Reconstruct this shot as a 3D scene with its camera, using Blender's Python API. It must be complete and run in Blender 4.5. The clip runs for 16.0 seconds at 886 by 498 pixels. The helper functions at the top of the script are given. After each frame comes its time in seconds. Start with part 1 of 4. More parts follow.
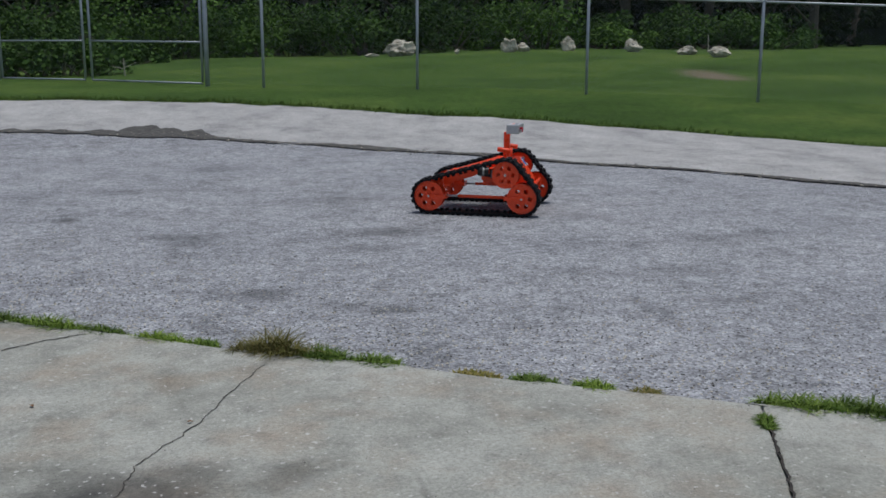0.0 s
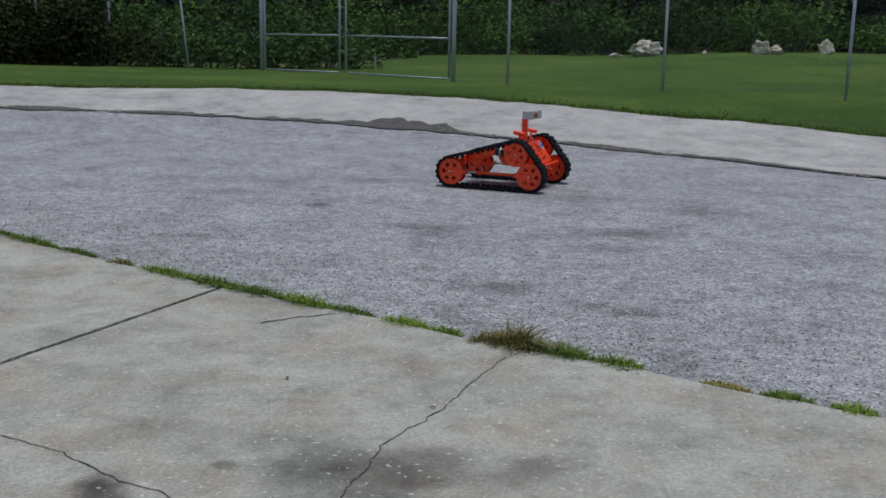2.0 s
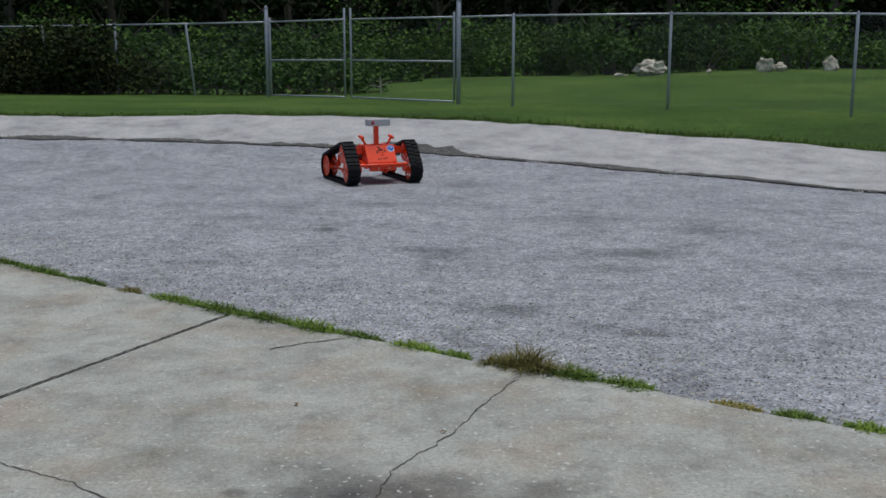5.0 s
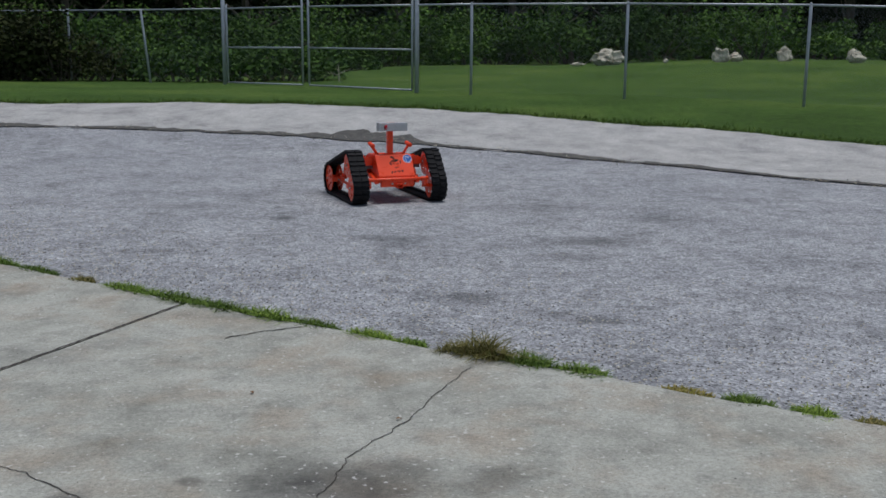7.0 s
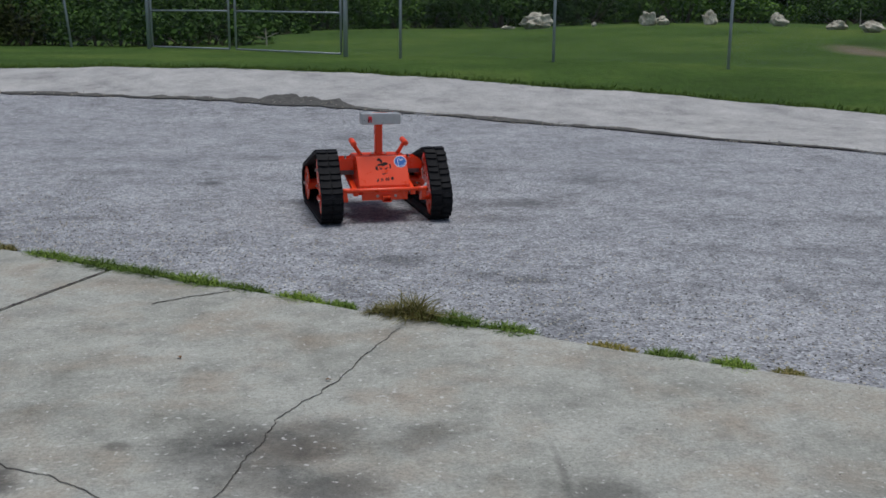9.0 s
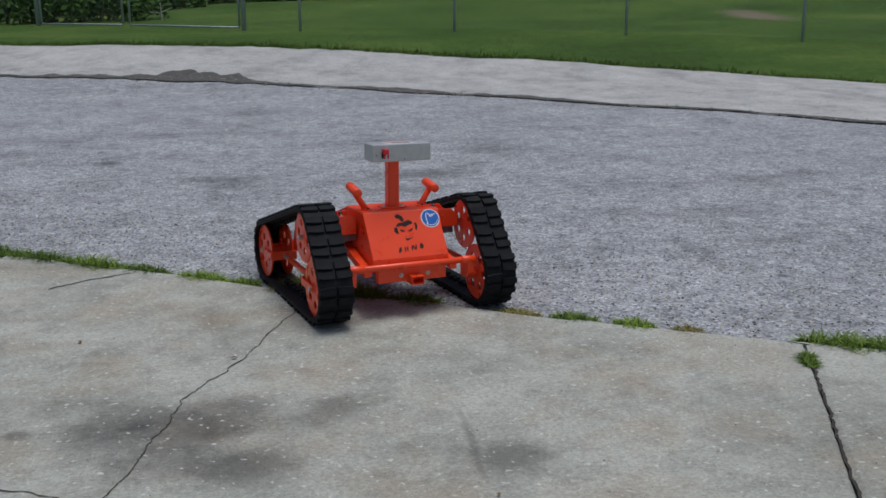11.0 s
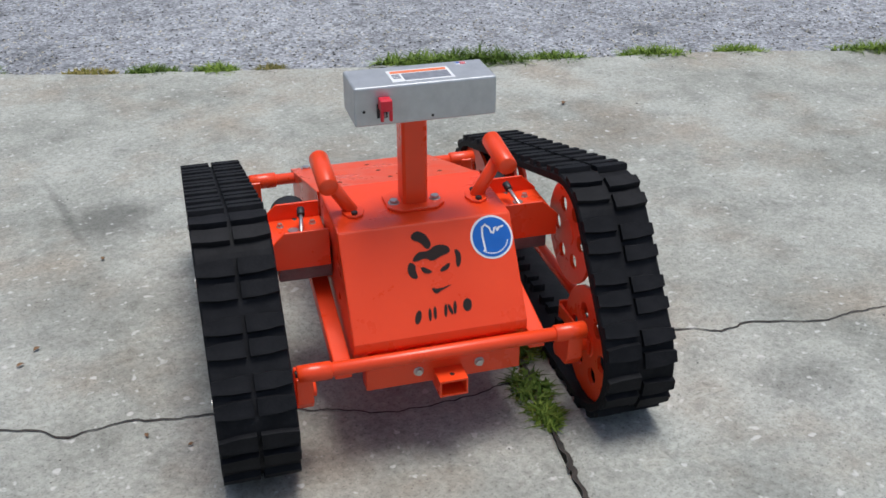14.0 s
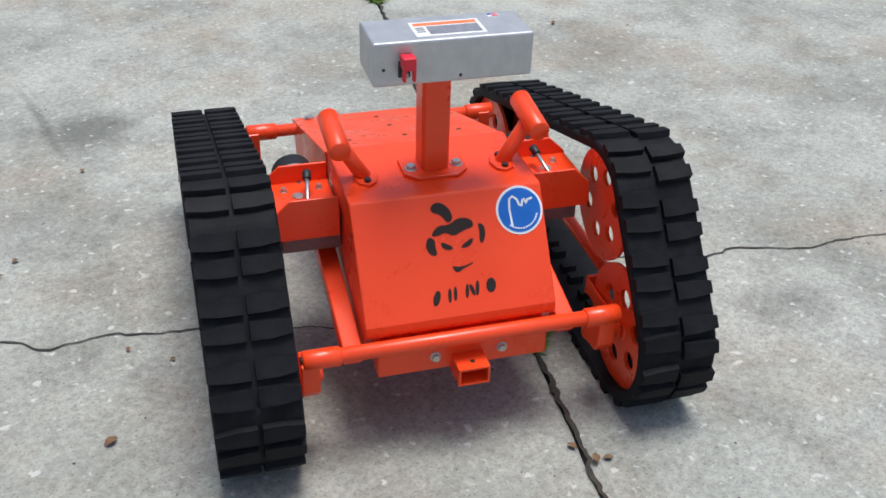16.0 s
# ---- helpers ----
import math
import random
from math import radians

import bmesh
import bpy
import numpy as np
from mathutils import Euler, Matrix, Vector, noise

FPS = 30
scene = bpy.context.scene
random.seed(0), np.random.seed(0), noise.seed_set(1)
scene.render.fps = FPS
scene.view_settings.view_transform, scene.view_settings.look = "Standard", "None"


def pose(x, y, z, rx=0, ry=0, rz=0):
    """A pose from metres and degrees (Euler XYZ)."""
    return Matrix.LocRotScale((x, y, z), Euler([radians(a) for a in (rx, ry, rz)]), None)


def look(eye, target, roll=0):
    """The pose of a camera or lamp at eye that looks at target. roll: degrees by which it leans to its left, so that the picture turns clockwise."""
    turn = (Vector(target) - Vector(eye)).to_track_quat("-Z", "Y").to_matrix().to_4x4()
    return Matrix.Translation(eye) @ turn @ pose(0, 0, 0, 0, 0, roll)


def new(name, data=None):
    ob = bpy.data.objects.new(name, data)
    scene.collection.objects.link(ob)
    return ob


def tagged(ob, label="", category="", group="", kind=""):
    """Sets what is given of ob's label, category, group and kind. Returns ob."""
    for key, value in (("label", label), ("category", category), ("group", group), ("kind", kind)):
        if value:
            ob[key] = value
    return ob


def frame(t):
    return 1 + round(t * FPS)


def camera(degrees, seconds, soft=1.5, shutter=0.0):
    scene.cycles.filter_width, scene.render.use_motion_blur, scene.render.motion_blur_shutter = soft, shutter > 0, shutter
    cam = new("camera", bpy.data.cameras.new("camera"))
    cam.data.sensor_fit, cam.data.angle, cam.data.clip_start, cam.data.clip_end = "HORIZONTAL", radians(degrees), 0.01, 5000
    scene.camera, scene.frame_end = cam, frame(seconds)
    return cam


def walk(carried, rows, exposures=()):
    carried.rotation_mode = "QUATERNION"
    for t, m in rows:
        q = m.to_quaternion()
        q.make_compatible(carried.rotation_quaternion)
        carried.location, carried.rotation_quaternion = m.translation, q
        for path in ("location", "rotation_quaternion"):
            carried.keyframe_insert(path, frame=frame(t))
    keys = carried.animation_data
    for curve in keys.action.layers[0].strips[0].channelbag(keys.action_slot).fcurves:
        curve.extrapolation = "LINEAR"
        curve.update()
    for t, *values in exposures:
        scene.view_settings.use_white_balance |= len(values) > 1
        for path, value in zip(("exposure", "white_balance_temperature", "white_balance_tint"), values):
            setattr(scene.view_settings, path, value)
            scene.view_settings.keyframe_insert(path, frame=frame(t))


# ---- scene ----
cam = camera(46.73, 16.0, soft=1.6)


def cam_pose(x, y, z, yaw, down, lean):
    """Camera pose from metres and degrees: yaw to the left, tilt down, lean."""
    return pose(x, y, z) @ pose(0, 0, 0, 0, 0, yaw) @ pose(0, 0, 0, 90 - down) @ pose(0, 0, 0, 0, 0, -lean)


PATH = [
    (0, cam_pose(0.073, -0.050, 1.518, -10.66, 11.68, -0.13)),
    (0.5, cam_pose(0.051, -0.061, 1.517, -7.28, 11.79, -0.26)),
    (1, cam_pose(0.030, -0.025, 1.505, -3.69, 11.84, -0.32)),
    (1.5, cam_pose(-0.001, -0.003, 1.499, 0.20, 11.74, -0.44)),
    (2, cam_pose(-0.016, 0.007, 1.493, 2.30, 11.84, -1.07)),
    (2.5, cam_pose(-0.029, 0.010, 1.492, 3.80, 11.58, -1.61)),
    (3, cam_pose(-0.050, 0.018, 1.487, 6.69, 11.55, -1.09)),
    (3.5, cam_pose(-0.065, 0.012, 1.492, 9.36, 11.10, -1.36)),
    (4, cam_pose(-0.061, 0.014, 1.488, 9.18, 11.17, -0.96)),
    (4.5, cam_pose(-0.048, 0.017, 1.495, 6.61, 10.58, -0.58)),
    (5, cam_pose(-0.013, 0.006, 1.501, 2.77, 10.62, -0.06)),
    (7.5, cam_pose(0.010, -0.023, 1.503, 0.02, 11.29, -0.09)),
    (8, cam_pose(0.020, -0.035, 1.498, -0.91, 10.90, 0.35)),
    (8.5, cam_pose(0.026, -0.039, 1.490, -2.30, 12.12, 0.00)),
    (11, cam_pose(0.058, -0.053, 1.487, -8.54, 14.71, 0.44)),
    (11.5, cam_pose(0.077, -0.069, 1.482, -10.94, 16.09, 1.06)),
    (12, cam_pose(0.087, -0.050, 1.460, -12.11, 17.33, 0.34)),
    (12.5, cam_pose(0.087, -0.035, 1.478, -17.84, 18.81, 0.94)),
    (13, cam_pose(0.117, -0.032, 1.477, -26.37, 22.76, 1.93)),
    (13.5, cam_pose(0.090, -0.044, 1.472, -32.72, 25.06, 2.26)),
    (14, cam_pose(0.069, -0.046, 1.433, -32.43, 28.47, 0.15)),
    (14.5, cam_pose(0.077, -0.025, 1.416, -34.33, 31.12, -1.27)),
    (15, cam_pose(0.077, -0.033, 1.392, -34.68, 34.54, -1.38)),
    (15.5, cam_pose(0.071, -0.022, 1.411, -33.70, 32.96, -1.44)),
    (16, cam_pose(0.068, -0.023, 1.413, -33.78, 32.77, -1.72)),
]
EXPOSURES = [(0, 0.0), (5, 0.0), (8.5, 0.0), (11, 0.0), (12, 0.03), (12.5, 0.32), (13, 0.36), (14, 0.52), (15, 0.70), (16, 0.74)]

# ---- light: an overcast afternoon ----
world = bpy.data.worlds.new("sky")
scene.world = world
world.use_nodes = True
wn = world.node_tree.nodes
sky = wn.new("ShaderNodeTexSky")
sky.sky_type = "NISHITA"
sky.sun_disc = False
sky.sun_elevation, sky.sun_rotation = radians(83.9), radians(90)
sky.air_density, sky.dust_density, sky.ozone_density = 1.0, 3.0, 1.2
wn["Background"].inputs["Strength"].default_value = 0.088
world.node_tree.links.new(sky.outputs[0], wn["Background"].inputs["Color"])
sun_data = bpy.data.lights.new("sun", "SUN")
sun_data.energy, sun_data.angle, sun_data.color = 1.72, radians(26), (0.965, 0.985, 0.985)
sun = new("sun", sun_data)
sun.matrix_world = look((1.5, 0.0, 14), (0, 0, 0))


# ---- materials ----
def mat(name, base, rough=0.6, metal=0.0, spec=0.5):
    m = bpy.data.materials.new(name)
    m.use_nodes = True
    b = m.node_tree.nodes["Principled BSDF"]
    b.inputs["Base Color"].default_value = (*base, 1)
    b.inputs["Roughness"].default_value = rough
    b.inputs["Metallic"].default_value = metal
    b.inputs["Specular IOR Level"].default_value = spec
    return m


def N(m, kind, **kw):
    n = m.node_tree.nodes.new(kind)
    for k, v in kw.items():
        n.inputs[k.replace("_", " ")].default_value = v
    return n


def L(m, a, b):
    m.node_tree.links.new(a, b)


def noise_tex(m, scale, detail=6, rough=0.6, coord="Object", stretch=None):
    tc = N(m, "ShaderNodeTexCoord")
    n = N(m, "ShaderNodeTexNoise", Scale=scale, Detail=detail, Roughness=rough)
    if stretch:
        mp = N(m, "ShaderNodeMapping", Scale=stretch)
        L(m, tc.outputs[coord], mp.inputs[0])
        L(m, mp.outputs[0], n.inputs["Vector"])
    else:
        L(m, tc.outputs[coord], n.inputs["Vector"])
    return n.outputs["Fac"]


def ramp(m, fac, stops):
    r = N(m, "ShaderNodeValToRGB")
    L(m, fac, r.inputs[0])
    e = r.color_ramp.elements
    while len(e) < len(stops):
        e.new(0.5)
    for el, (p, c) in zip(e, stops):
        el.position, el.color = p, (*c, 1)
    return r.outputs[0]


def blend(m, fac, a, b, mode="MIX"):
    x = m.node_tree.nodes.new("ShaderNodeMix")
    x.data_type, x.blend_type = "RGBA", mode
    for val, idx in ((fac, 0), (a, 6), (b, 7)):
        if hasattr(val, "is_linked"):
            L(m, val, x.inputs[idx])
        elif isinstance(val, tuple):
            x.inputs[idx].default_value = (*val, 1)
        else:
            x.inputs[idx].default_value = val
    return x.outputs[2]


def colour(m, c):
    L(m, c, m.node_tree.nodes["Principled BSDF"].inputs["Base Color"])


def bump(m, fac, strength, dist=0.01):
    b = N(m, "ShaderNodeBump", Strength=strength, Distance=dist)
    L(m, fac, b.inputs["Height"])
    L(m, b.outputs[0], m.node_tree.nodes["Principled BSDF"].inputs["Normal"])


def g(v):
    return (v, v, v)


def spot(m, x, y, r, ry=None, jag=0.5):
    """A stain of its own shape: 1 in the middle, 0 outside, with a ragged rim."""
    tc = N(m, "ShaderNodeTexCoord")
    mp = N(m, "ShaderNodeMapping")
    mp.vector_type = "TEXTURE"
    mp.inputs["Location"].default_value = (x, y, 0)
    mp.inputs["Scale"].default_value = (r, ry or r, 50)
    L(m, tc.outputs["Object"], mp.inputs[0])
    ln = N(m, "ShaderNodeVectorMath")
    ln.operation = "LENGTH"
    L(m, mp.outputs[0], ln.inputs[0])
    nz = noise_tex(m, 6, 12, 0.8)
    ad = N(m, "ShaderNodeMath")
    ad.operation = "MULTIPLY_ADD"
    L(m, nz, ad.inputs[0])
    ad.inputs[1].default_value = jag * 2
    L(m, ln.outputs["Value"], ad.inputs[2])
    mr = N(m, "ShaderNodeMapRange")
    mr.interpolation_type = "SMOOTHSTEP"
    mr.inputs["From Min"].default_value, mr.inputs["From Max"].default_value = 1.0 + jag, 0.35 + jag * 0.7
    L(m, ad.outputs[0], mr.inputs["Value"])
    return mr.outputs[0]


def make_asphalt():
    m = mat("weathered_asphalt", (0.2, 0.2, 0.2), 0.92, spec=0.25)
    big = ramp(m, noise_tex(m, 0.7, 5), [(0.25, (0.285, 0.295, 0.315)), (0.75, (0.37, 0.38, 0.398))])
    tc = N(m, "ShaderNodeTexCoord")
    v = N(m, "ShaderNodeTexVoronoi", Scale=75)
    L(m, tc.outputs["Object"], v.inputs["Vector"])
    stones = ramp(m, v.outputs["Color"], [(0.12, g(0.3)), (0.45, g(0.9)), (0.8, g(1.35)), (1.0, g(2.3))])
    c = blend(m, 0.72, big, stones, "MULTIPLY")
    mid = ramp(m, noise_tex(m, 9, 8, 0.75), [(0.36, g(0.5)), (0.56, g(1.12))])
    c = blend(m, 0.6, c, mid, "MULTIPLY")
    worn = ramp(m, noise_tex(m, 2.0, 11, 0.78, stretch=(0.9, 0.8, 1)), [(0.34, g(0.45)), (0.47, g(0.92)), (0.66, g(1.18))])
    c = blend(m, 0.75, c, worn, "MULTIPLY")
    for x, y, r, ry, k in ((-1.46, 8.88, 0.13, 0.2, 0.8), (1.18, 7.91, 0.8, 0.35, 0.5), (0.85, 7.3, 0.6, 0.25, 0.45), (-0.44, 7.96, 0.55, 0.2, 0.5), (0.13, 6.05, 0.35, 0.2, 0.5), (0.61, 5.69, 0.25, 0.12, 0.45), (0.85, 5.52, 0.25, 0.12, 0.5), (2.86, 5.42, 0.5, 0.2, 0.4), (2.83, 6.18, 0.6, 0.25, 0.4), (2.2, 6.3, 0.3, 0.2, 0.4), (2.54, 4.7, 0.06, 0.05, 0.8), (-2.17, 7.36, 0.4, 0.15, 0.5), (0.11, 5.97, 0.3, 0.25, 0.4), (1.06, 7.84, 0.4, 0.2, 0.4), (0.74, 9.6, 1.2, 0.4, 0.35), (0.8, 5.57, 0.3, 0.2, 0.4), (-0.37, 7.7, 0.5, 0.25, 0.45), (-2.6, 9.5, 0.9, 0.3, 0.35), (3.6, 7.2, 0.8, 0.35, 0.3), (-1, 10.5, 1.4, 0.3, 0.3), (1.9, 9, 0.9, 0.3, 0.3)):
        s = N(m, "ShaderNodeMath")
        s.operation = "MULTIPLY"
        s.inputs[1].default_value = k * 0.8
        L(m, spot(m, x, y, r, ry, 0.9 if r > 0.15 else 0.4), s.inputs[0])
        c = blend(m, s.outputs[0], c, (0.05, 0.05, 0.052))
    colour(m, c)
    bump(m, v.outputs["Distance"], 0.55, 0.012)
    return m


def make_concrete():
    m = mat("old_concrete", (0.4, 0.39, 0.36), 0.88, spec=0.3)
    c = ramp(m, noise_tex(m, 1.3, 8, 0.68), [(0.3, (0.255, 0.258, 0.225)), (0.5, (0.39, 0.395, 0.352)), (0.72, (0.495, 0.5, 0.45))])
    rust = ramp(m, noise_tex(m, 2.1, 7, 0.6), [(0.48, g(0.0)), (0.68, g(0.6))])
    c = blend(m, rust, c, (0.34, 0.275, 0.205))
    fine = ramp(m, noise_tex(m, 60, 6, 0.8), [(0.32, g(0.6)), (0.62, g(1.14))])
    c = blend(m, 0.8, c, fine, "MULTIPLY")
    for x, y, r, ry, k in ((-0.31, 3.25, 0.30, 0.26, 0.7), (-0.5, 3.37, 0.26, 0.2, 0.55), (-0.17, 3.42, 0.24, 0.16, 0.5), (0.15, 3.31, 0.22, 0.2, 0.4), (0.72, 2.86, 0.2, 0.17, 0.55), (0.61, 3.05, 0.025, 0.24, 0.4), (-0.36, 3.0, 0.34, 0.22, 0.5), (-0.11, 2.96, 0.3, 0.2, 0.4),
                           (-0.58, 3.2, 0.2, 0.24, 0.6), (-0.14, 2.9, 0.3, 0.22, 0.4), (0.45, 2.4, 0.3, 0.3, 0.2), (-0.66, 3.28, 0.2, 0.15, 0.35), (-1.27, 3.1, 0.13, 0.14, 0.95), (-1.2, 2.98, 0.12, 0.13, 0.8), (-0.89, 3.29, 0.075, 0.06, 0.5), (1.84, 2.34, 0.11, 0.1, 0.5), (1.32, 2.24, 0.16, 0.1, 0.35),
                           (0.6, 2.85, 0.02, 0.2, 0.3), (1.84, 1.15, 0.2, 0.15, 0.3), (-2.0, 4.7, 0.45, 0.3, 0.25), (-1.7, 4.9, 0.3, 0.2, 0.2), (1.5, 2.9, 0.2, 0.3, 0.2), (2.5, 2.6, 0.3, 0.4, 0.2)):
        s = N(m, "ShaderNodeMath")
        s.operation = "MULTIPLY"
        s.inputs[1].default_value = k
        L(m, spot(m, x, y, r, ry, 0.7 if r > 0.1 else 0.4), s.inputs[0])
        c = blend(m, s.outputs[0], c, (0.06, 0.058, 0.055))
    blot = ramp(m, noise_tex(m, 3.6, 14, 0.84), [(0.36, g(0.62)), (0.5, g(0.97)), (0.66, g(1.1))])
    c = blend(m, 0.85, c, blot, "MULTIPLY")
    pores = ramp(m, noise_tex(m, 150, 3, 0.6), [(0.3, g(0.45)), (0.45, g(1.0))])
    c = blend(m, 0.8, c, pores, "MULTIPLY")
    speck = ramp(m, noise_tex(m, 38, 2, 0.5), [(0.655, g(0.0)), (0.72, g(0.7))])
    c = blend(m, speck, c, (0.6, 0.59, 0.56))
    colour(m, c)
    bump(m, noise_tex(m, 45, 8, 0.75), 0.4, 0.008)
    return m


def make_grass():
    m = mat("mown_grass", (0.05, 0.12, 0.02), 0.85, spec=0.2)
    c = ramp(m, noise_tex(m, 0.45, 6, 0.65, stretch=(0.6, 1, 1)), [(0.3, (0.038, 0.08, 0.011)), (0.5, (0.06, 0.12, 0.018)), (0.72, (0.12, 0.178, 0.033))])
    fine = ramp(m, noise_tex(m, 9, 10, 0.82, stretch=(1, 0.6, 1)), [(0.32, g(0.45)), (0.5, g(0.95)), (0.66, g(1.35))])
    c = blend(m, 0.8, c, fine, "MULTIPLY")
    dirt = spot(m, 11.6, 24.4, 1.0, 2.0, 0.5)
    c = blend(m, dirt, c, (0.19, 0.16, 0.11))
    colour(m, c)
    bump(m, noise_tex(m, 30, 8, 0.8), 0.8, 0.05)
    return m


def make_leaf(name, dark, light, rough=0.8):
    m = mat(name, dark, rough, spec=0.12)
    geo = N(m, "ShaderNodeNewGeometry")
    c = ramp(m, geo.outputs["Random Per Island"], [(0.0, dark), (0.6, tuple((a + b) / 2 for a, b in zip(dark, light))), (1.0, light)])
    big = ramp(m, noise_tex(m, 0.6, 4, coord="Object"), [(0.35, g(0.45)), (0.65, g(1.25))])
    c = blend(m, 0.8, c, big, "MULTIPLY")
    info = N(m, "ShaderNodeObjectInfo")
    tone = ramp(m, info.outputs["Random"], [(0.0, (0.6, 0.62, 0.6)), (0.5, (1.0, 1.0, 1.0)), (1.0, (1.5, 1.42, 1.2))])
    colour(m, blend(m, 1.0, c, tone, "MULTIPLY"))
    return m


def make_paint():
    m = mat("orange_powder_coat", (0.78, 0.072, 0.012), 0.36, spec=0.5)
    c = ramp(m, noise_tex(m, 6, 6), [(0.3, (0.84, 0.058, 0.011)), (0.7, (0.91, 0.070, 0.014))])
    scuff = ramp(m, noise_tex(m, 55, 6, 0.8), [(0.66, g(0.0)), (0.78, g(0.5))])
    colour(m, blend(m, scuff, c, (0.5, 0.06, 0.02)))
    r = ramp(m, noise_tex(m, 12, 5), [(0.3, g(0.24)), (0.7, g(0.4))])
    L(m, r, m.node_tree.nodes["Principled BSDF"].inputs["Roughness"])
    bump(m, noise_tex(m, 240, 3), 0.05, 0.002)
    return m


def make_rubber():
    m = mat("black_rubber", (0.01, 0.01, 0.012), 0.66, spec=0.16)
    dust = ramp(m, noise_tex(m, 22, 8, 0.75), [(0.42, (0.006, 0.0063, 0.0078)), (0.64, (0.013, 0.013, 0.015)), (0.8, (0.07, 0.07, 0.073))])
    colour(m, dust)
    bump(m, noise_tex(m, 90, 5), 0.2, 0.004)
    return m


def make_limerock():
    m = mat("limerock_gravel", (0.42, 0.41, 0.38), 0.95, spec=0.2)
    c = ramp(m, noise_tex(m, 1.6, 9, 0.76, stretch=(0.9, 0.7, 1)), [(0.32, (0.25, 0.25, 0.25)), (0.48, (0.39, 0.388, 0.38)), (0.7, (0.53, 0.525, 0.51))])
    fine = ramp(m, noise_tex(m, 42, 4, 0.8), [(0.34, g(0.55)), (0.5, g(0.98)), (0.66, g(1.3))])
    colour(m, blend(m, 0.8, c, fine, "MULTIPLY"))
    bump(m, noise_tex(m, 26, 8, 0.8), 0.5, 0.03)
    return m


def make_mottled(name, a, b, scale, rough, metal=0.0, bmp=0.1):
    m = mat(name, a, rough, metal)
    f = noise_tex(m, scale, 6, 0.65)
    colour(m, ramp(m, f, [(0.3, a), (0.7, b)]))
    bump(m, f, bmp, 0.01)
    return m


ASPHALT, CONCRETE, GRASS, LIMEROCK = make_asphalt(), make_concrete(), make_grass(), make_limerock()
ORANGE, RUBBER = make_paint(), make_rubber()
BLADE = make_leaf("grass_blades", (0.06, 0.12, 0.018), (0.2, 0.29, 0.06))
DRY = make_leaf("dry_grass_blades", (0.12, 0.13, 0.03), (0.3, 0.25, 0.1))
BRUSH = make_leaf("brush_leaves", (0.04, 0.086, 0.017), (0.088, 0.172, 0.036))
# near-black: the shade deep in the woods is put into this leaf colour
TREE = make_leaf("shaded_tree_leaves", (0.008, 0.016, 0.006), (0.02, 0.036, 0.012))
VINE = make_leaf("vine_leaves", (0.02, 0.03, 0.01), (0.046, 0.056, 0.018))
BARK = make_mottled("bark", (0.05, 0.042, 0.033), (0.12, 0.1, 0.08), 9, 0.9, bmp=0.6)
STEEL = make_mottled("galvanised_steel", (0.32, 0.35, 0.39), (0.45, 0.48, 0.52), 6, 0.5, 0.6)
ALU = make_mottled("brushed_aluminium", (0.46, 0.47, 0.48), (0.56, 0.57, 0.58), 30, 0.42, 0.55)
ZINC = make_mottled("zinc_bolt", (0.45, 0.44, 0.42), (0.65, 0.64, 0.6), 60, 0.35, 0.9)
BLACK = make_mottled("black_plastic", (0.012, 0.012, 0.013), (0.022, 0.022, 0.024), 40, 0.5)
# near-black colour that stands for the shade inside holes
CUT = make_mottled("hollow_shade", (0.012, 0.006, 0.005), (0.022, 0.009, 0.006), 30, 0.8)
MOTOR = make_mottled("grey_motor_casing", (0.1, 0.1, 0.105), (0.19, 0.19, 0.2), 20, 0.45, 0.5)
RED = make_mottled("red_plastic", (0.62, 0.012, 0.03), (0.7, 0.02, 0.04), 30, 0.35)
WHITE = make_mottled("white_label", (0.74, 0.74, 0.74), (0.82, 0.82, 0.82), 40, 0.5)
BLUE = make_mottled("blue_sticker", (0.004, 0.105, 0.42), (0.008, 0.13, 0.5), 30, 0.4)
GREY = make_mottled("grey_print", (0.16, 0.17, 0.2), (0.26, 0.27, 0.3), 80, 0.6)
ORANGE_PRINT = make_mottled("orange_print", (0.8, 0.16, 0.05), (0.85, 0.22, 0.08), 40, 0.6)
ROCK = make_mottled("pale_limestone", (0.2, 0.17, 0.12), (0.72, 0.68, 0.57), 4.5, 0.9, bmp=0.9)
SOIL = make_mottled("crack_soil", (0.025, 0.024, 0.022), (0.13, 0.125, 0.115), 14, 0.95, bmp=0.6)
CRACK = make_mottled("crack_dark", (0.02, 0.018, 0.016), (0.06, 0.05, 0.042), 30, 0.95)
# backdrop colour, darkened to stand for shade between far trees
WOODS = make_mottled("distant_woods_shade", (0.006, 0.011, 0.005), (0.02, 0.032, 0.012), 1.2, 0.95, bmp=0.8)
DEAD = make_mottled("dead_leaf", (0.12, 0.06, 0.03), (0.26, 0.15, 0.07), 60, 0.8)


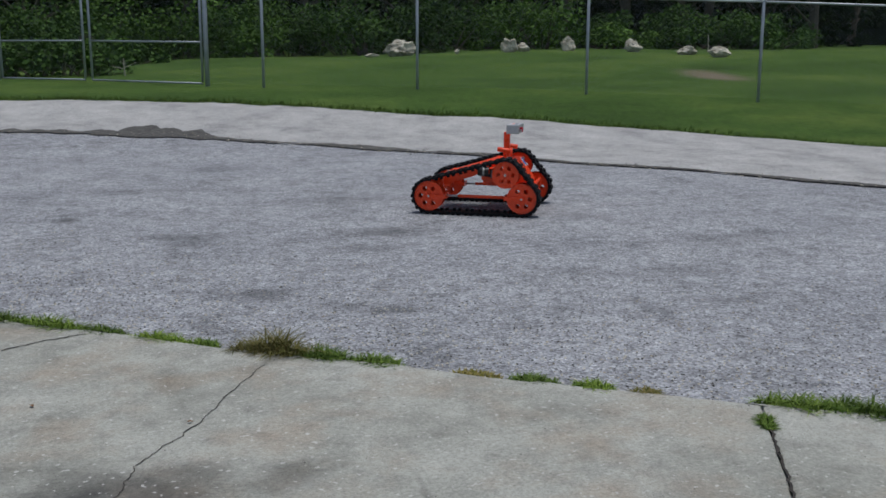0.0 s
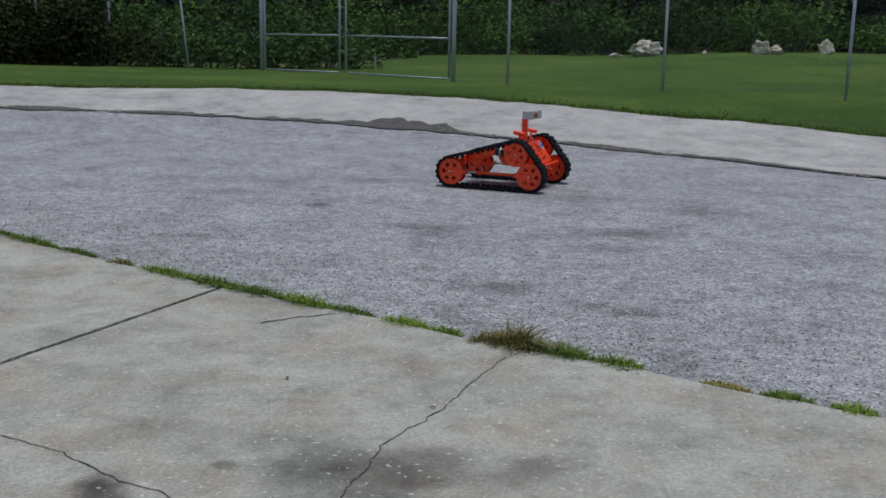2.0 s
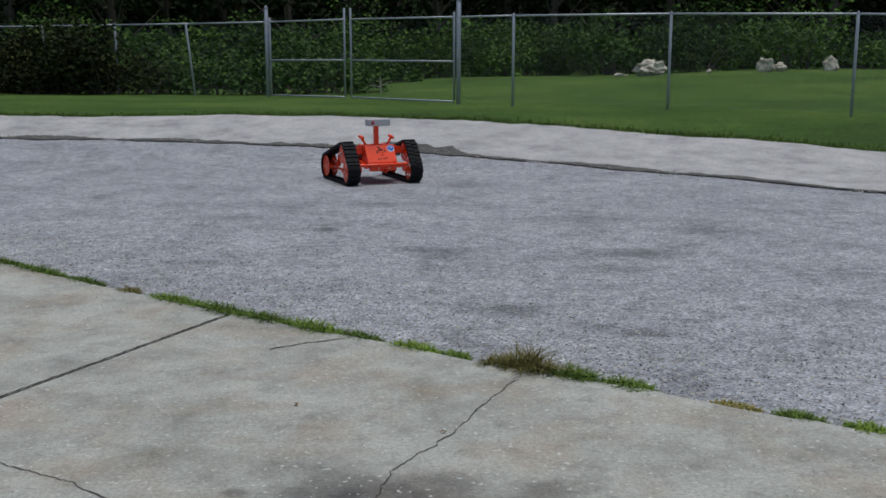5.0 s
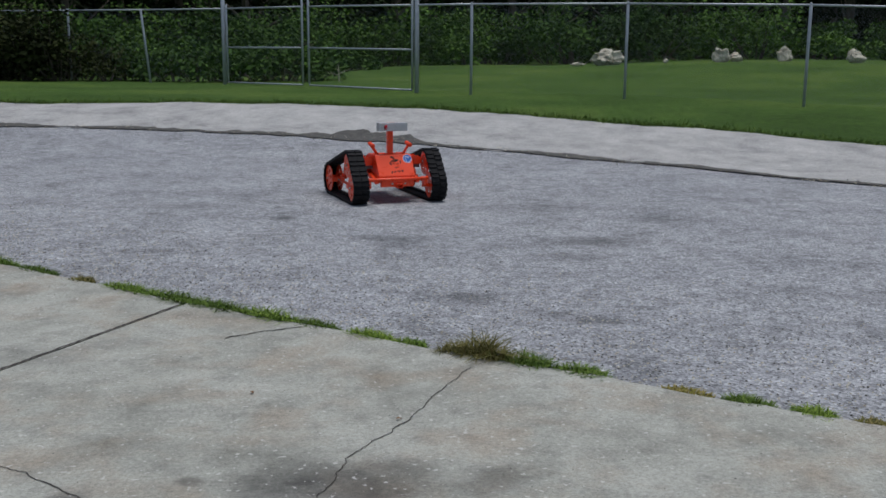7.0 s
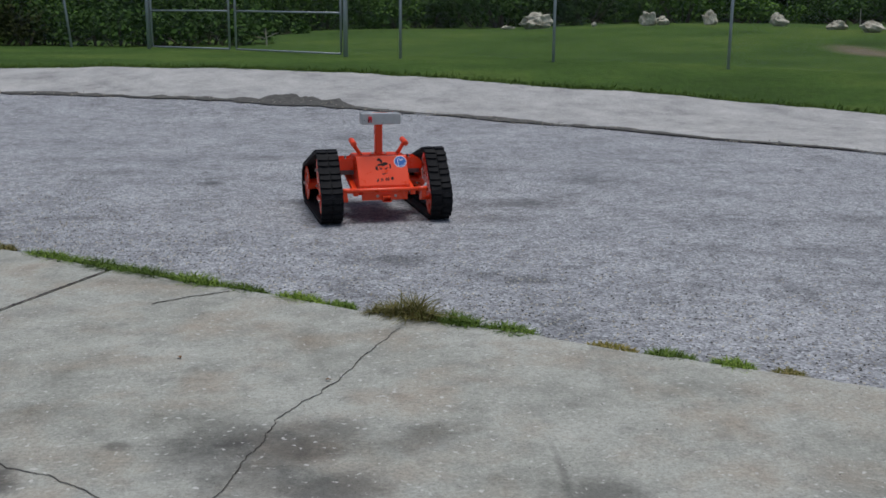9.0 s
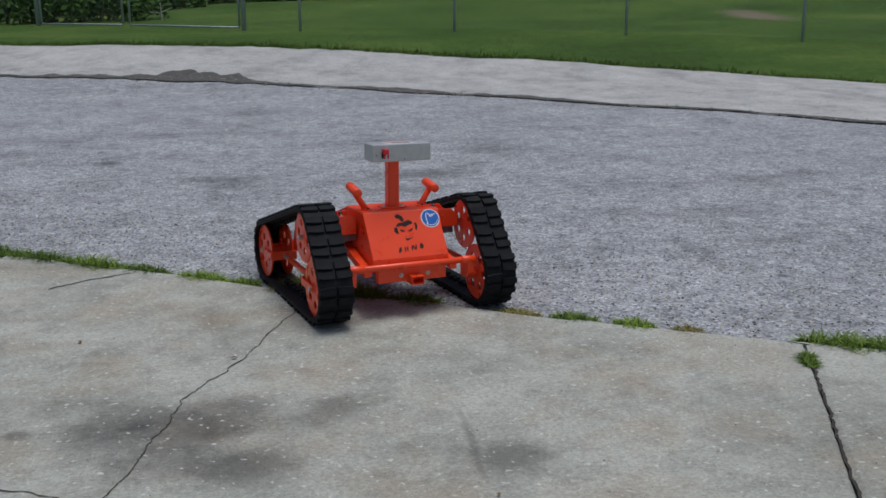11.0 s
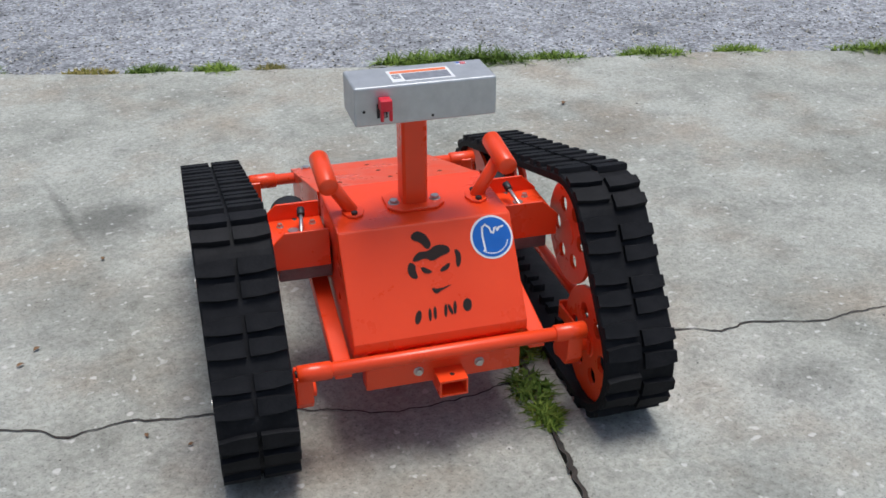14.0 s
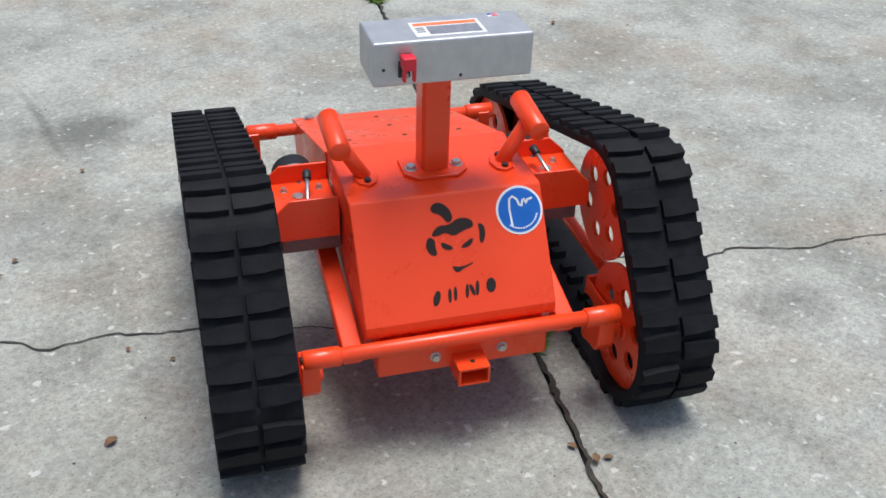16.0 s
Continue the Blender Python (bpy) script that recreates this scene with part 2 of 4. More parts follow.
# ---- mesh helpers ----
class Mesh:
    """Collects plain solids; a pose sets where the next ones go."""

    def __init__(self):
        self.v, self.f = [], []

    def add(self, vs, fs, m=None):
        o = len(self.v)
        self.v += [tuple(m @ Vector(p)) if m else tuple(p) for p in vs]
        self.f += [tuple(i + o for i in q) for q in fs]
        return self

    def box(self, x0, x1, y0, y1, z0, z1, m=None, b=0.0):
        """A box with bevelled edges along its length in z."""
        if b:
            ring = [(x0 + b, y0), (x1 - b, y0), (x1, y0 + b), (x1, y1 - b), (x1 - b, y1), (x0 + b, y1), (x0, y1 - b), (x0, y0 + b)]
        else:
            ring = [(x0, y0), (x1, y0), (x1, y1), (x0, y1)]
        return self.prism(ring, z0, z1, m)

    def prism(self, ring, z0, z1, m=None):
        n = len(ring)
        vs = [(x, y, z0) for x, y in ring] + [(x, y, z1) for x, y in ring]
        fs = [tuple(range(n - 1, -1, -1)), tuple(range(n, 2 * n))] + [(i, (i + 1) % n, n + (i + 1) % n, n + i) for i in range(n)]
        return self.add(vs, fs, m)

    def rod(self, a, b, r, r2=None, n=14):
        a, b = Vector(a), Vector(b)
        q = (b - a).to_track_quat("Z", "Y").to_matrix().to_4x4()
        m = Matrix.Translation(a) @ q
        h, r2 = (b - a).length, r if r2 is None else r2
        e = min(r, r2) * 0.12
        rings = [(r - e, 0), (r, e), (r2, h - e), (r2 - e, h)]
        vs = [(k * math.cos(2 * math.pi * i / n), k * math.sin(2 * math.pi * i / n), z) for k, z in rings for i in range(n)]
        fs = [(j * n + i, j * n + (i + 1) % n, (j + 1) * n + (i + 1) % n, (j + 1) * n + i) for j in range(3) for i in range(n)]
        fs += [tuple(range(n - 1, -1, -1)), tuple(range(3 * n, 4 * n))]
        return self.add(vs, fs, m)

    def make(self, name, material, parent=None, label="", smooth=False):
        me = bpy.data.meshes.new(name)
        me.from_pydata(self.v, [], self.f)
        me.validate()
        me.materials.append(material)
        if smooth:
            me.polygons.foreach_set("use_smooth", [True] * len(me.polygons))
        ob = new(name, me)
        if parent:
            ob.parent = parent
        if label:
            tagged(ob, label)
        return ob


def thing(name, label, category, group="", x=0, y=0, z=0):
    ob = new(name)
    ob.location = (x, y, z)
    return tagged(ob, label, category, group)


def smooth01(u):
    u = max(0.0, min(1.0, u))
    return u * u * (3 - 2 * u)


def gz(x, y):
    """Height of the ground: a level lot, a low verge, a bank behind the fence."""
    bank = 0.34 * smooth01((x + 7) / 7) * smooth01((y - 22) / 11) + 0.3 * smooth01((x - 1) / 10) * smooth01((y - 22) / 10)
    return 0.52 * smooth01((y - 13) / 8) + bank


def lerp_table(tab, x):
    for (a, ya), (b, yb) in zip(tab, tab[1:]):
        if x <= b:
            return ya + (yb - ya) * (x - a) / (b - a)
    return tab[-1][1]


SLAB_EDGE = [(-40, 32.5), (-5.49, 8.49), (-4.1, 7.55), (-2.63, 6.51), (-1.55, 5.8), (-0.71, 5.3), (-0.0, 4.87), (0.76, 4.46), (1.4, 4.08), (2.11, 3.72), (2.53, 3.52), (3.61, 2.99), (40, -20)]
FAR_EDGE = [(-60, 22), (-11.62, 17.99), (-9.64, 18.62), (-7.32, 18.53), (-4.94, 18.85), (-2.83, 18.76), (-0.73, 18.29), (1.22, 17.61), (2.97, 16.78), (4.61, 16.12), (6.59, 14.92), (7.95, 13.93), (8.82, 13.01), (60, -42)]
SEAM = [(-60, 13), (-10.44, 16.13), (-7.61, 16.44), (-4.46, 16.1), (-2.38, 15.71), (-1.05, 15.48), (0.22, 14.66), (1.27, 14.26), (2.7, 13.29), (3.9, 12.15), (5.0, 11.22), (5.87, 10.19), (6.54, 9.54), (60, -52)]


def jag(x, s, a, k=0):
    return a * noise.noise((x * s, k * 7.3, 1.7)) + a * 0.6 * noise.noise((x * s * 3.1, k * 3.3, 9.2))


def slab_y(x):
    return lerp_table(SLAB_EDGE, x)


def far_y(x):
    return lerp_table(FAR_EDGE, x) + jag(x, 0.9, 0.12) + jag(x, 4, 0.05, 2)


def seam_y(x):
    return lerp_table(SEAM, x) + jag(x, 0.8, 0.10, 4) + jag(x, 5, 0.05, 5)


# ---- the ground ----
def sheet(name, xs, y_lo, y_hi, rows, lift, material):
    m = Mesh()
    n = rows + 1
    for x in xs:
        a, b = y_lo(x), y_hi(x)
        for j in range(n):
            y = a + (b - a) * j / rows
            m.v.append((x, y, gz(x, y) + lift))
    m.f = [(i * n + j, (i + 1) * n + j, (i + 1) * n + j + 1, i * n + j + 1) for i in range(len(xs) - 1) for j in range(rows)]
    return m.make(name, material, smooth=True)


def steps(a, b, d):
    n = round((b - a) / d)
    return [a + (b - a) * i / n for i in range(n + 1)]


gx = [-2500, -800, -300, -120, -70] + steps(-45, 45, 1.0) + [70, 120, 300, 800, 2500]
gy = [-2500, -800, -300, -100, -40, -15] + steps(0, 45, 0.75) + [55, 80, 140, 300, 800, 2500]
ground_mesh = Mesh()
ground_mesh.v = [(x, y, gz(x, y) - 0.03 + (0.03 * noise.noise((x * 0.8, y * 0.8, 0)) if 13 < y < 60 else 0)) for x in gx for y in gy]
ground_mesh.f = [(i * len(gy) + j, (i + 1) * len(gy) + j, (i + 1) * len(gy) + j + 1, i * len(gy) + j + 1) for i in range(len(gx) - 1) for j in range(len(gy) - 1)]
tagged(ground_mesh.make("ground", GRASS, smooth=True), "mown green grass verge rising gently behind the lot", "grass", kind="structure")

road_x = steps(-24, -10, 1) + steps(-9.9, 10, 0.1) + steps(11, 24, 1)
tagged(sheet("road", road_x, lambda x: slab_y(x) - 0.25, lambda x: max(far_y(x), slab_y(x)), 40, 0.0, ASPHALT), "weathered grey asphalt with exposed pale aggregate", "asphalt", kind="structure")
tagged(sheet("gravel_shoulder", road_x, lambda x: max(seam_y(x), slab_y(x)), lambda x: max(far_y(x) + 0.05, slab_y(x)), 14, 0.012, LIMEROCK), "pale crushed limerock shoulder beside the grass", "gravel", kind="structure")

seam_x = steps(-9, 9, 0.03)


def seam_w(x):
    w = 0.14 + 0.22 * noise.noise((x * 0.9, 3, 3)) + 0.1 * noise.noise((x * 4, 1, 1))
    if -2.4 < x < -0.1:
        w += 0.6 * math.sin(math.pi * (x + 2.4) / 2.3) ** 2 * (0.85 + 0.6 * noise.noise((x * 2.2, 8, 2)))
    if 2.4 < x < 4.4:
        w += 0.14 * math.sin(math.pi * (x - 2.4) / 2) ** 2
    w *= 1 + 0.55 * noise.noise((x * 4, 2, 6)) + 0.3 * noise.noise((x * 15, 4, 1))
    return max(0.01, w)


tagged(sheet("seam", seam_x, lambda x: seam_y(x) - 0.12 - seam_w(x) * 0.35 - 0.05 * abs(noise.noise((x * 13, 1, 4))), lambda x: seam_y(x) - 0.12 + seam_w(x), 3, 0.018, SOIL), "broken seam of dark soil between asphalt and shoulder", "seam", kind="structure")

# ---- the concrete apron: slabs with open joints ----
apron = tagged(new("pavement"), "stained old concrete apron with cracks and weedy joints", "concrete", kind="structure")
JOINT_A, JOINT_B = ((-1.54, 5.77), (-5.20, -3.0)), ((2.06, 3.50), (-0.24, -2.5))


GAP = {JOINT_A: 0.013, JOINT_B: 0.006}


def on_line(j, y):
    (x0, y0), (x1, y1) = j
    return x0 + (x1 - x0) * (y - y0) / (y1 - y0)


def slab(left, right, y_end):
    """One slab between two joints, its free edge ragged."""
    wl, wr = GAP.get(left, 0.01), GAP.get(right, 0.01)
    xl = on_line(left, left[0][1]) + wl if left else -14
    xr = on_line(right, right[0][1]) - wr if right else 14
    edge = [(x, slab_y(x) + jag(x, 3.0, 0.025, 8) + jag(x, 14, 0.012, 9)) for x in steps(xl, xr, 0.05)]
    ring = edge[::-1]
    lo_l = [(on_line(left, y) + wl + jag(y, 9, 0.006, 3), y) for y in steps(edge[0][1] - 0.05, y_end, -0.1)] if left else [(-14, y_end)]
    lo_r = [(on_line(right, y) - wr + jag(y, 9, 0.006, 4), y) for y in steps(y_end, edge[-1][1] - 0.05, 0.1)] if right else [(14, y_end)]
    ring = ring + lo_l + lo_r
    cx, cy = sum(p[0] for p in ring) / len(ring), sum(p[1] for p in ring) / len(ring)
    m = Mesh()
    n = len(ring)
    inner = [(x + (cx - x) * 0.004, y + (cy - y) * 0.004) for x, y in ring]
    m.v = [(x, y, -0.12) for x, y in ring] + [(x, y, 0.012) for x, y in ring] + [(x, y, 0.02) for x, y in inner]
    m.f = [(i, (i + 1) % n, n + (i + 1) % n, n + i) for i in range(n)] + [(n + i, n + (i + 1) % n, 2 * n + (i + 1) % n, 2 * n + i) for i in range(n)] + [tuple(range(2 * n, 3 * n))]
    return m.make("slab", CONCRETE, apron)


slab(None, JOINT_A, -6)
slab(JOINT_A, JOINT_B, -6)
slab(JOINT_B, None, -6)


def ribbon(pts, w, z, name, material, label):
    """A ragged thin strip along a line on the concrete."""
    fine = []
    for (x0, y0), (x1, y1) in zip(pts, pts[1:]):
        n = max(2, int(math.hypot(x1 - x0, y1 - y0) / 0.012))
        fine += [(x0 + (x1 - x0) * i / n, y0 + (y1 - y0) * i / n) for i in range(n)]
    fine.append(pts[-1])
    m = Mesh()
    for i, (x, y) in enumerate(fine):
        a, b = fine[max(0, i - 1)], fine[min(len(fine) - 1, i + 1)]
        t = Vector((b[0] - a[0], b[1] - a[1])).normalized()
        o = 0.02 * (name == "crack") * noise.noise((x * 9, y * 9, 2)) + 0.010 * noise.noise((x * 28, y * 28, 5)) + 0.005 * noise.noise((x * 70, y * 70, 6))
        h = w * (0.55 + 0.9 * abs(noise.noise((x * 14, y * 14, 7))))
        for s in (-1, 1):
            m.v.append((x - t.y * (o + s * h), y + t.x * (o + s * h), z))
    m.f = [(2 * i, 2 * i + 1, 2 * i + 3, 2 * i + 2) for i in range(len(fine) - 1)]
    return m.make(name, material, apron, label)


CRACKS = (
    [(0.10, 4.59), (-0.04, 4.26), (-0.14, 3.94), (-0.26, 3.70), (-0.37, 3.50), (-0.42, 3.21), (-0.49, 2.92), (-0.54, 2.75), (-0.45, 2.60), (-0.36, 2.51), (-0.1, 2.25), (0.24, 1.95), (0.33, 1.87), (0.47, 1.84), (0.60, 1.78), (0.79, 1.69), (0.97, 1.56), (1.19, 1.52), (1.32, 1.52)],
    [(1.36, 1.56), (1.49, 1.57), (1.56, 1.55), (1.74, 1.47), (1.82, 1.41), (1.91, 1.40), (2.04, 1.32), (2.15, 1.28), (2.28, 1.25), (2.6, 1.16), (3.1, 0.9)],
    [(-2.66, 3.96), (-2.37, 3.84)],
    [(-2.23, 3.66), (-1.83, 3.51), (-1.47, 3.33), (-1.23, 3.16), (-1.06, 3.06), (-0.83, 2.9), (-0.54, 2.75)],
    [(1.21, 1.29), (1.19, 1.22), (1.17, 1.19)],
)
for pts in CRACKS:
    ribbon(pts, 0.003, 0.023, "crack", CRACK, "thin jagged crack")
ribbon([(-0.79, 5.27), (-1.03, 5.14), (-1.14, 5.03)], 0.006, 0.023, "crack", CRACK, "short rusty crack")
ribbon([JOINT_A[0], JOINT_A[1]], 0.012, 0.0212, "joint", CRACK, "dark soil-filled joint")
ribbon([JOINT_B[0], JOINT_B[1]], 0.007, 0.0212, "joint", CRACK, "dark soil-filled joint")


# ---- grass along the slab edge ----
def tuft(rng, n, rx, ry, height, material, rot=0.0):
    m = Mesh()
    for _ in range(n):
        a, d = rng.uniform(0, 2 * math.pi), math.sqrt(rng.random())
        bx, by = rx * d * math.cos(a), ry * d * math.sin(a)
        bx, by = bx * math.cos(rot) - by * math.sin(rot), bx * math.sin(rot) + by * math.cos(rot)
        h = height * rng.uniform(0.35, 1.0) * (1.15 - 0.6 * d)
        az, lean, w = rng.uniform(0, 2 * math.pi), rng.uniform(0.4, 1.9), rng.uniform(0.002, 0.0048)
        ux, uy = math.cos(az), math.sin(az)
        q = []
        for k, (s, ww) in enumerate(((0, 1), (0.45, 0.9), (0.8, 0.55), (1.0, 0.06))):
            off = h * lean * s * s
            for sg in (-1, 1):
                q.append((bx + ux * off - uy * w * ww * sg, by + uy * off + ux * w * ww * sg, h * s * (1 - 0.36 * lean * s)))
        m.add(q, [(0, 1, 3, 2), (2, 3, 5, 4), (4, 5, 7, 6)])
    return m


rng = random.Random(4)
EDGE_CLUMPS = [(-6.2, 0.5, 0.08, 1), (-5.4, 0.4, 0.08, 1), (-4.75, 0.3, 0.09, 1), (-4.25, 0.25, 0.1, 1), (-3.6, 0.5, 0.06, 1), (-3.2, 0.35, 0.07, 1), (-2.75, 0.22, 0.06, 1), (-2.35, 0.1, 0.06, 0), (-1.95, 0.28, 0.075, 1), (-1.6, 0.25, 0.09, 1), (-1.3, 0.2, 0.08, 1), (-1.0, 0.2, 0.09, 1),
               (-0.72, 0.17, 0.06, 1), (-0.42, 0.16, 0.065, 1), (-0.2, 0.1, 0.05, 1), (0.05, 0.12, 0.09, 0), (0.17, 0.13, 0.17, 0), (0.38, 0.15, 0.09, 1), (0.62, 0.14, 0.07, 1), (1.05, 0.12, 0.035, 0),
               (1.28, 0.12, 0.055, 1), (1.52, 0.1, 0.06, 1), (1.72, 0.07, 0.04, 0), (2.3, 0.2, 0.09, 1), (2.55, 0.22, 0.1, 1), (2.85, 0.14, 0.06, 1), (3.25, 0.16, 0.07, 1), (3.6, 0.12, 0.06, 1), (4.2, 0.3, 0.08, 1)]
for x, half, h, green in EDGE_CLUMPS:
    t_ob = tuft(rng, int(1900 * half + 160), half, 0.075, h * 1.15, BLADE if green else DRY, -0.6).make("grass_tuft", BLADE if green else DRY)
    t_ob.location = (x, slab_y(x) + 0.02, 0.0)
    tagged(t_ob, "ragged green grass tuft on the slab edge" if green else "yellowing dry grass tuft on the slab edge", "grass", "grass along the slab edge")
for x, y, half, ry, h in ((2.05, 3.5, 0.03, 0.08, 0.05), (1.37, 1.74, 0.05, 0.09, 0.06), (1.37, 1.63, 0.08, 0.08, 0.06), (1.27, 1.47, 0.045, 0.08, 0.045), (1.24, 1.37, 0.03, 0.05, 0.04)):
    t_ob = tuft(rng, 420, half, ry, h, BLADE, -0.33).make("weed_tuft", BLADE)
    t_ob.location = (x, y, 0.012)
    tagged(t_ob, "low green weed growing from the slab joint", "weed", "weeds in the slab joint")

verge = Mesh()
for _ in range(9000):
    x = rng.uniform(-10, 10)
    y = far_y(x) + abs(rng.gauss(0, 0.3)) - 0.05
    h, az, w = rng.uniform(0.03, 0.09), rng.uniform(0, 6.3), 0.008
    z = gz(x, y) - 0.03
    verge.add([(x - w, y, z), (x + w, y, z), (x + math.cos(az) * h * 0.5, y + math.sin(az) * h * 0.5, z + h)], [(0, 1, 2)])
tagged(verge.make("grass_fringe", BLADE), "uneven grass fringe along the gravel", "grass", kind="stuff")

P_A, P_B, G_L, G_R, P_1, P_2, P_3, P_4 = (-10.19, 27.72), (-7.88, 26.73), (-5.65, 25.77), (-0.76, 22.21), (0.39, 21.59), (3.43, 20.63), (6.55, 19.3), (9.55, 18.1)
P_5, P_0, P_00 = (12.5, 16.8), (-12.61, 28.72), (-15.8, 30.0)
FENCE_H = 1.83


# ---- fence ----
def at(p, z=0.0):
    return Vector((p[0], p[1], gz(*p) - 0.02 + z))


fence = thing("chain_link_fence", "galvanised chain-link fence standing in grass", "fence")


def post(p, h, r, cap=True):
    m = Mesh().rod(at(p, -0.1), at(p, h), r)
    if cap:
        m.rod(at(p, h), at(p, h + 0.05), r * 1.15, r * 0.5)
    return m


for p in (P_00, P_0, P_A, P_1, P_2, P_3, P_4, P_5):
    post(p, FENCE_H, 0.03).make("post", STEEL, fence, smooth=True)
lean = Mesh().rod(at(P_B, -0.1) + Vector((0.1, 0, 0)), at(P_B, FENCE_H) - Vector((0.08, 0, 0)), 0.028)
lean.make("post", STEEL, fence, "slightly leaning post", smooth=True)
for p in (G_L, G_R):
    post(p, FENCE_H + 0.34, 0.05).make("gate_post", STEEL, fence, "thick galvanised gate post", smooth=True)
runs = [(P_00, P_0), (P_0, P_A), (P_A, P_B), (P_B, G_L), (G_R, P_1), (P_1, P_2), (P_2, P_3), (P_3, P_4), (P_4, P_5)]
for a, b in runs:
    Mesh().rod(at(a, FENCE_H), at(b, FENCE_H), 0.021).make("top_rail", STEEL, fence, smooth=True)


def netting(m, a, b, h, low=0.05, gap=0.07):
    a, b = Vector(a), Vector(b)
    run = b - a
    ln = run.length
    u = run / ln
    side = Vector((-u.y, u.x, 0)).normalized() * 0.0009
    k = int((ln + h) / gap)
    for s in (1, -1):
        for i in range(k):
            t0 = i * gap - h
            lo, hi = max(0.0, t0), min(ln, t0 + h)
            if hi - lo < 0.02:
                continue
            z0, z1 = lo - t0, hi - t0
            if s < 0:
                p, q = a + u * (ln - lo), a + u * (ln - hi)
            else:
                p, q = a + u * lo, a + u * hi
            p, q = p + Vector((0, 0, low + z0)), q + Vector((0, 0, low + z1))
            d = Vector((0, 0, 0.0009))
            m.add([p - d, p + d, q + d, q - d], [(0, 1, 2, 3)])


net = Mesh()
for a, b in runs:
    netting(net, at(a), at(b), FENCE_H - 0.05)
tagged(net.make("wire_netting", STEEL, fence, "fine galvanised wire netting"), kind="stuff")

G_M = (G_R[0] + (G_L[0] - G_R[0]) * 0.54, G_R[1] + (G_L[1] - G_R[1]) * 0.54)


def gate(a, b, label):
    """One leaf: an upright at each end, three rails, netting."""
    ob = thing("gate", label, "gate", "gate leaves")
    va, vb = Vector(a), Vector(b)
    u = (vb - va).normalized()
    a2, b2 = tuple(va + u * 0.12), tuple(vb - u * 0.1)
    for p, h in ((a2, FENCE_H + 0.1), (b2, FENCE_H + 0.25)):
        Mesh().rod(at(p, 0.08), at(p, h), 0.026).make("upright", STEEL, ob, smooth=True)
    for z in (0.05, 0.90, FENCE_H):
        Mesh().rod(at(a2, z), at(b2, z), 0.021).make("rail", STEEL, ob, smooth=True)
    m = Mesh()
    netting(m, at(a2), at(b2), FENCE_H - 0.2, 0.13)
    tagged(m.make("wire_netting", STEEL, ob), kind="stuff")
    return ob


gate(G_R, G_M, "closed galvanised pipe gate leaf with wire netting")
gate(G_L, G_M, "closed galvanised pipe gate leaf with wire netting")
chain = Mesh()
for k in range(7):
    c = at(G_M, 1.0 - 0.05 * abs(k - 3) * 0.3) + Vector(((k - 3) * 0.05, -(k - 3) * 0.045, 0))
    for i in range(8):
        a0, a1 = i * math.pi / 4, (i + 1) * math.pi / 4
        f0 = lambda a: c + Vector((0.04 * math.cos(a), -0.035 * math.cos(a), 0.03 * math.sin(a)))
        chain.rod(f0(a0), f0(a1), 0.007, n=6)
tagged(chain.make("gate_chain", BARK), "rusty chain holding the gate leaves together", "chain")


# ---- rocks ----
def rock(x, y, w, h, seed, label):
    bm = bmesh.new()
    bmesh.ops.create_icosphere(bm, subdivisions=4, radius=1)
    r = random.Random(seed)
    cuts = [(Vector((r.uniform(-1, 1), r.uniform(-1, 1), r.uniform(-0.4, 1))).normalized(), r.uniform(0.55, 0.85)) for _ in range(9)]
    for v in bm.verts:
        p = v.co.copy()
        for n_, d in cuts:
            e = p.dot(n_) - d
            if e > 0:
                p -= n_ * e
        p *= 1 + 0.30 * noise.noise(p * 2.1 + Vector((seed, 0, 0))) + 0.14 * noise.noise(p * 6 + Vector((0, seed, 0)))
        v.co = Vector((p.x * w / 2 * 1.15, p.y * w * 0.4, p.z * h * 0.62))
    me = bpy.data.meshes.new("boulder")
    bm.to_mesh(me)
    bm.free()
    me.materials.append(ROCK)
    ob = new("boulder", me)
    ob.matrix_world = pose(x, y, gz(x, y) + h * 0.38, 0, 0, r.uniform(-20, 20))
    return tagged(ob, label, "boulder", "boulders on the bank")


def along(dx, dy, d):
    k = d / math.hypot(dx, dy)
    return dx * k, dy * k


for (dx, dy), d, w, h, s in (((0.144, 0.990), 33, 1.0, 0.5, 1), ((0.249, 0.968), 33, 0.5, 0.4, 2), ((0.262, 0.966), 33.3, 0.42, 0.24, 3), ((0.303, 0.953), 33, 0.42, 0.42, 4), ((0.36, 0.933), 33, 0.46, 0.36, 5),
                             ((0.406, 0.914), 32.5, 0.55, 0.25, 6), ((0.431, 0.902), 32, 0.65, 0.3, 7), ((0.2, 0.98), 33, 0.18, 0.12, 8), ((0.12, 0.993), 32.8, 0.4, 0.1, 9)):
    rock(*along(dx, dy, d), w, h, s, "pale weathered limestone boulder lying in the grass")


def twig(x, y, h, spread, material, name, label, seed):
    r = random.Random(seed)
    m = Mesh()
    tip = Vector((r.uniform(-0.1, 0.1) * h, 0, h))
    m.rod((0, 0, 0), tip, 0.02, 0.012, 7)
    for k in range(4 if spread else 0):
        b = tip * r.uniform(0.35, 0.8)
        m.rod(b, b + Vector((r.uniform(-1, 1) * spread, r.uniform(-0.4, 0.4) * spread, r.uniform(0.1, 0.5) * spread)), 0.011, 0.005, 6)
    ob = m.make(name, material)
    ob.location = (x, y, gz(x, y) - 0.03)
    tagged(ob, label, "stick")


twig(-2.9, 26.6, 0.42, 0.3, ROCK, "dead_branch", "bleached dead branch standing in the grass", 3)
twig(14.2, 30.4, 0.55, 0, ROCK, "stake", "thin pale stake beside the boulders", 4)


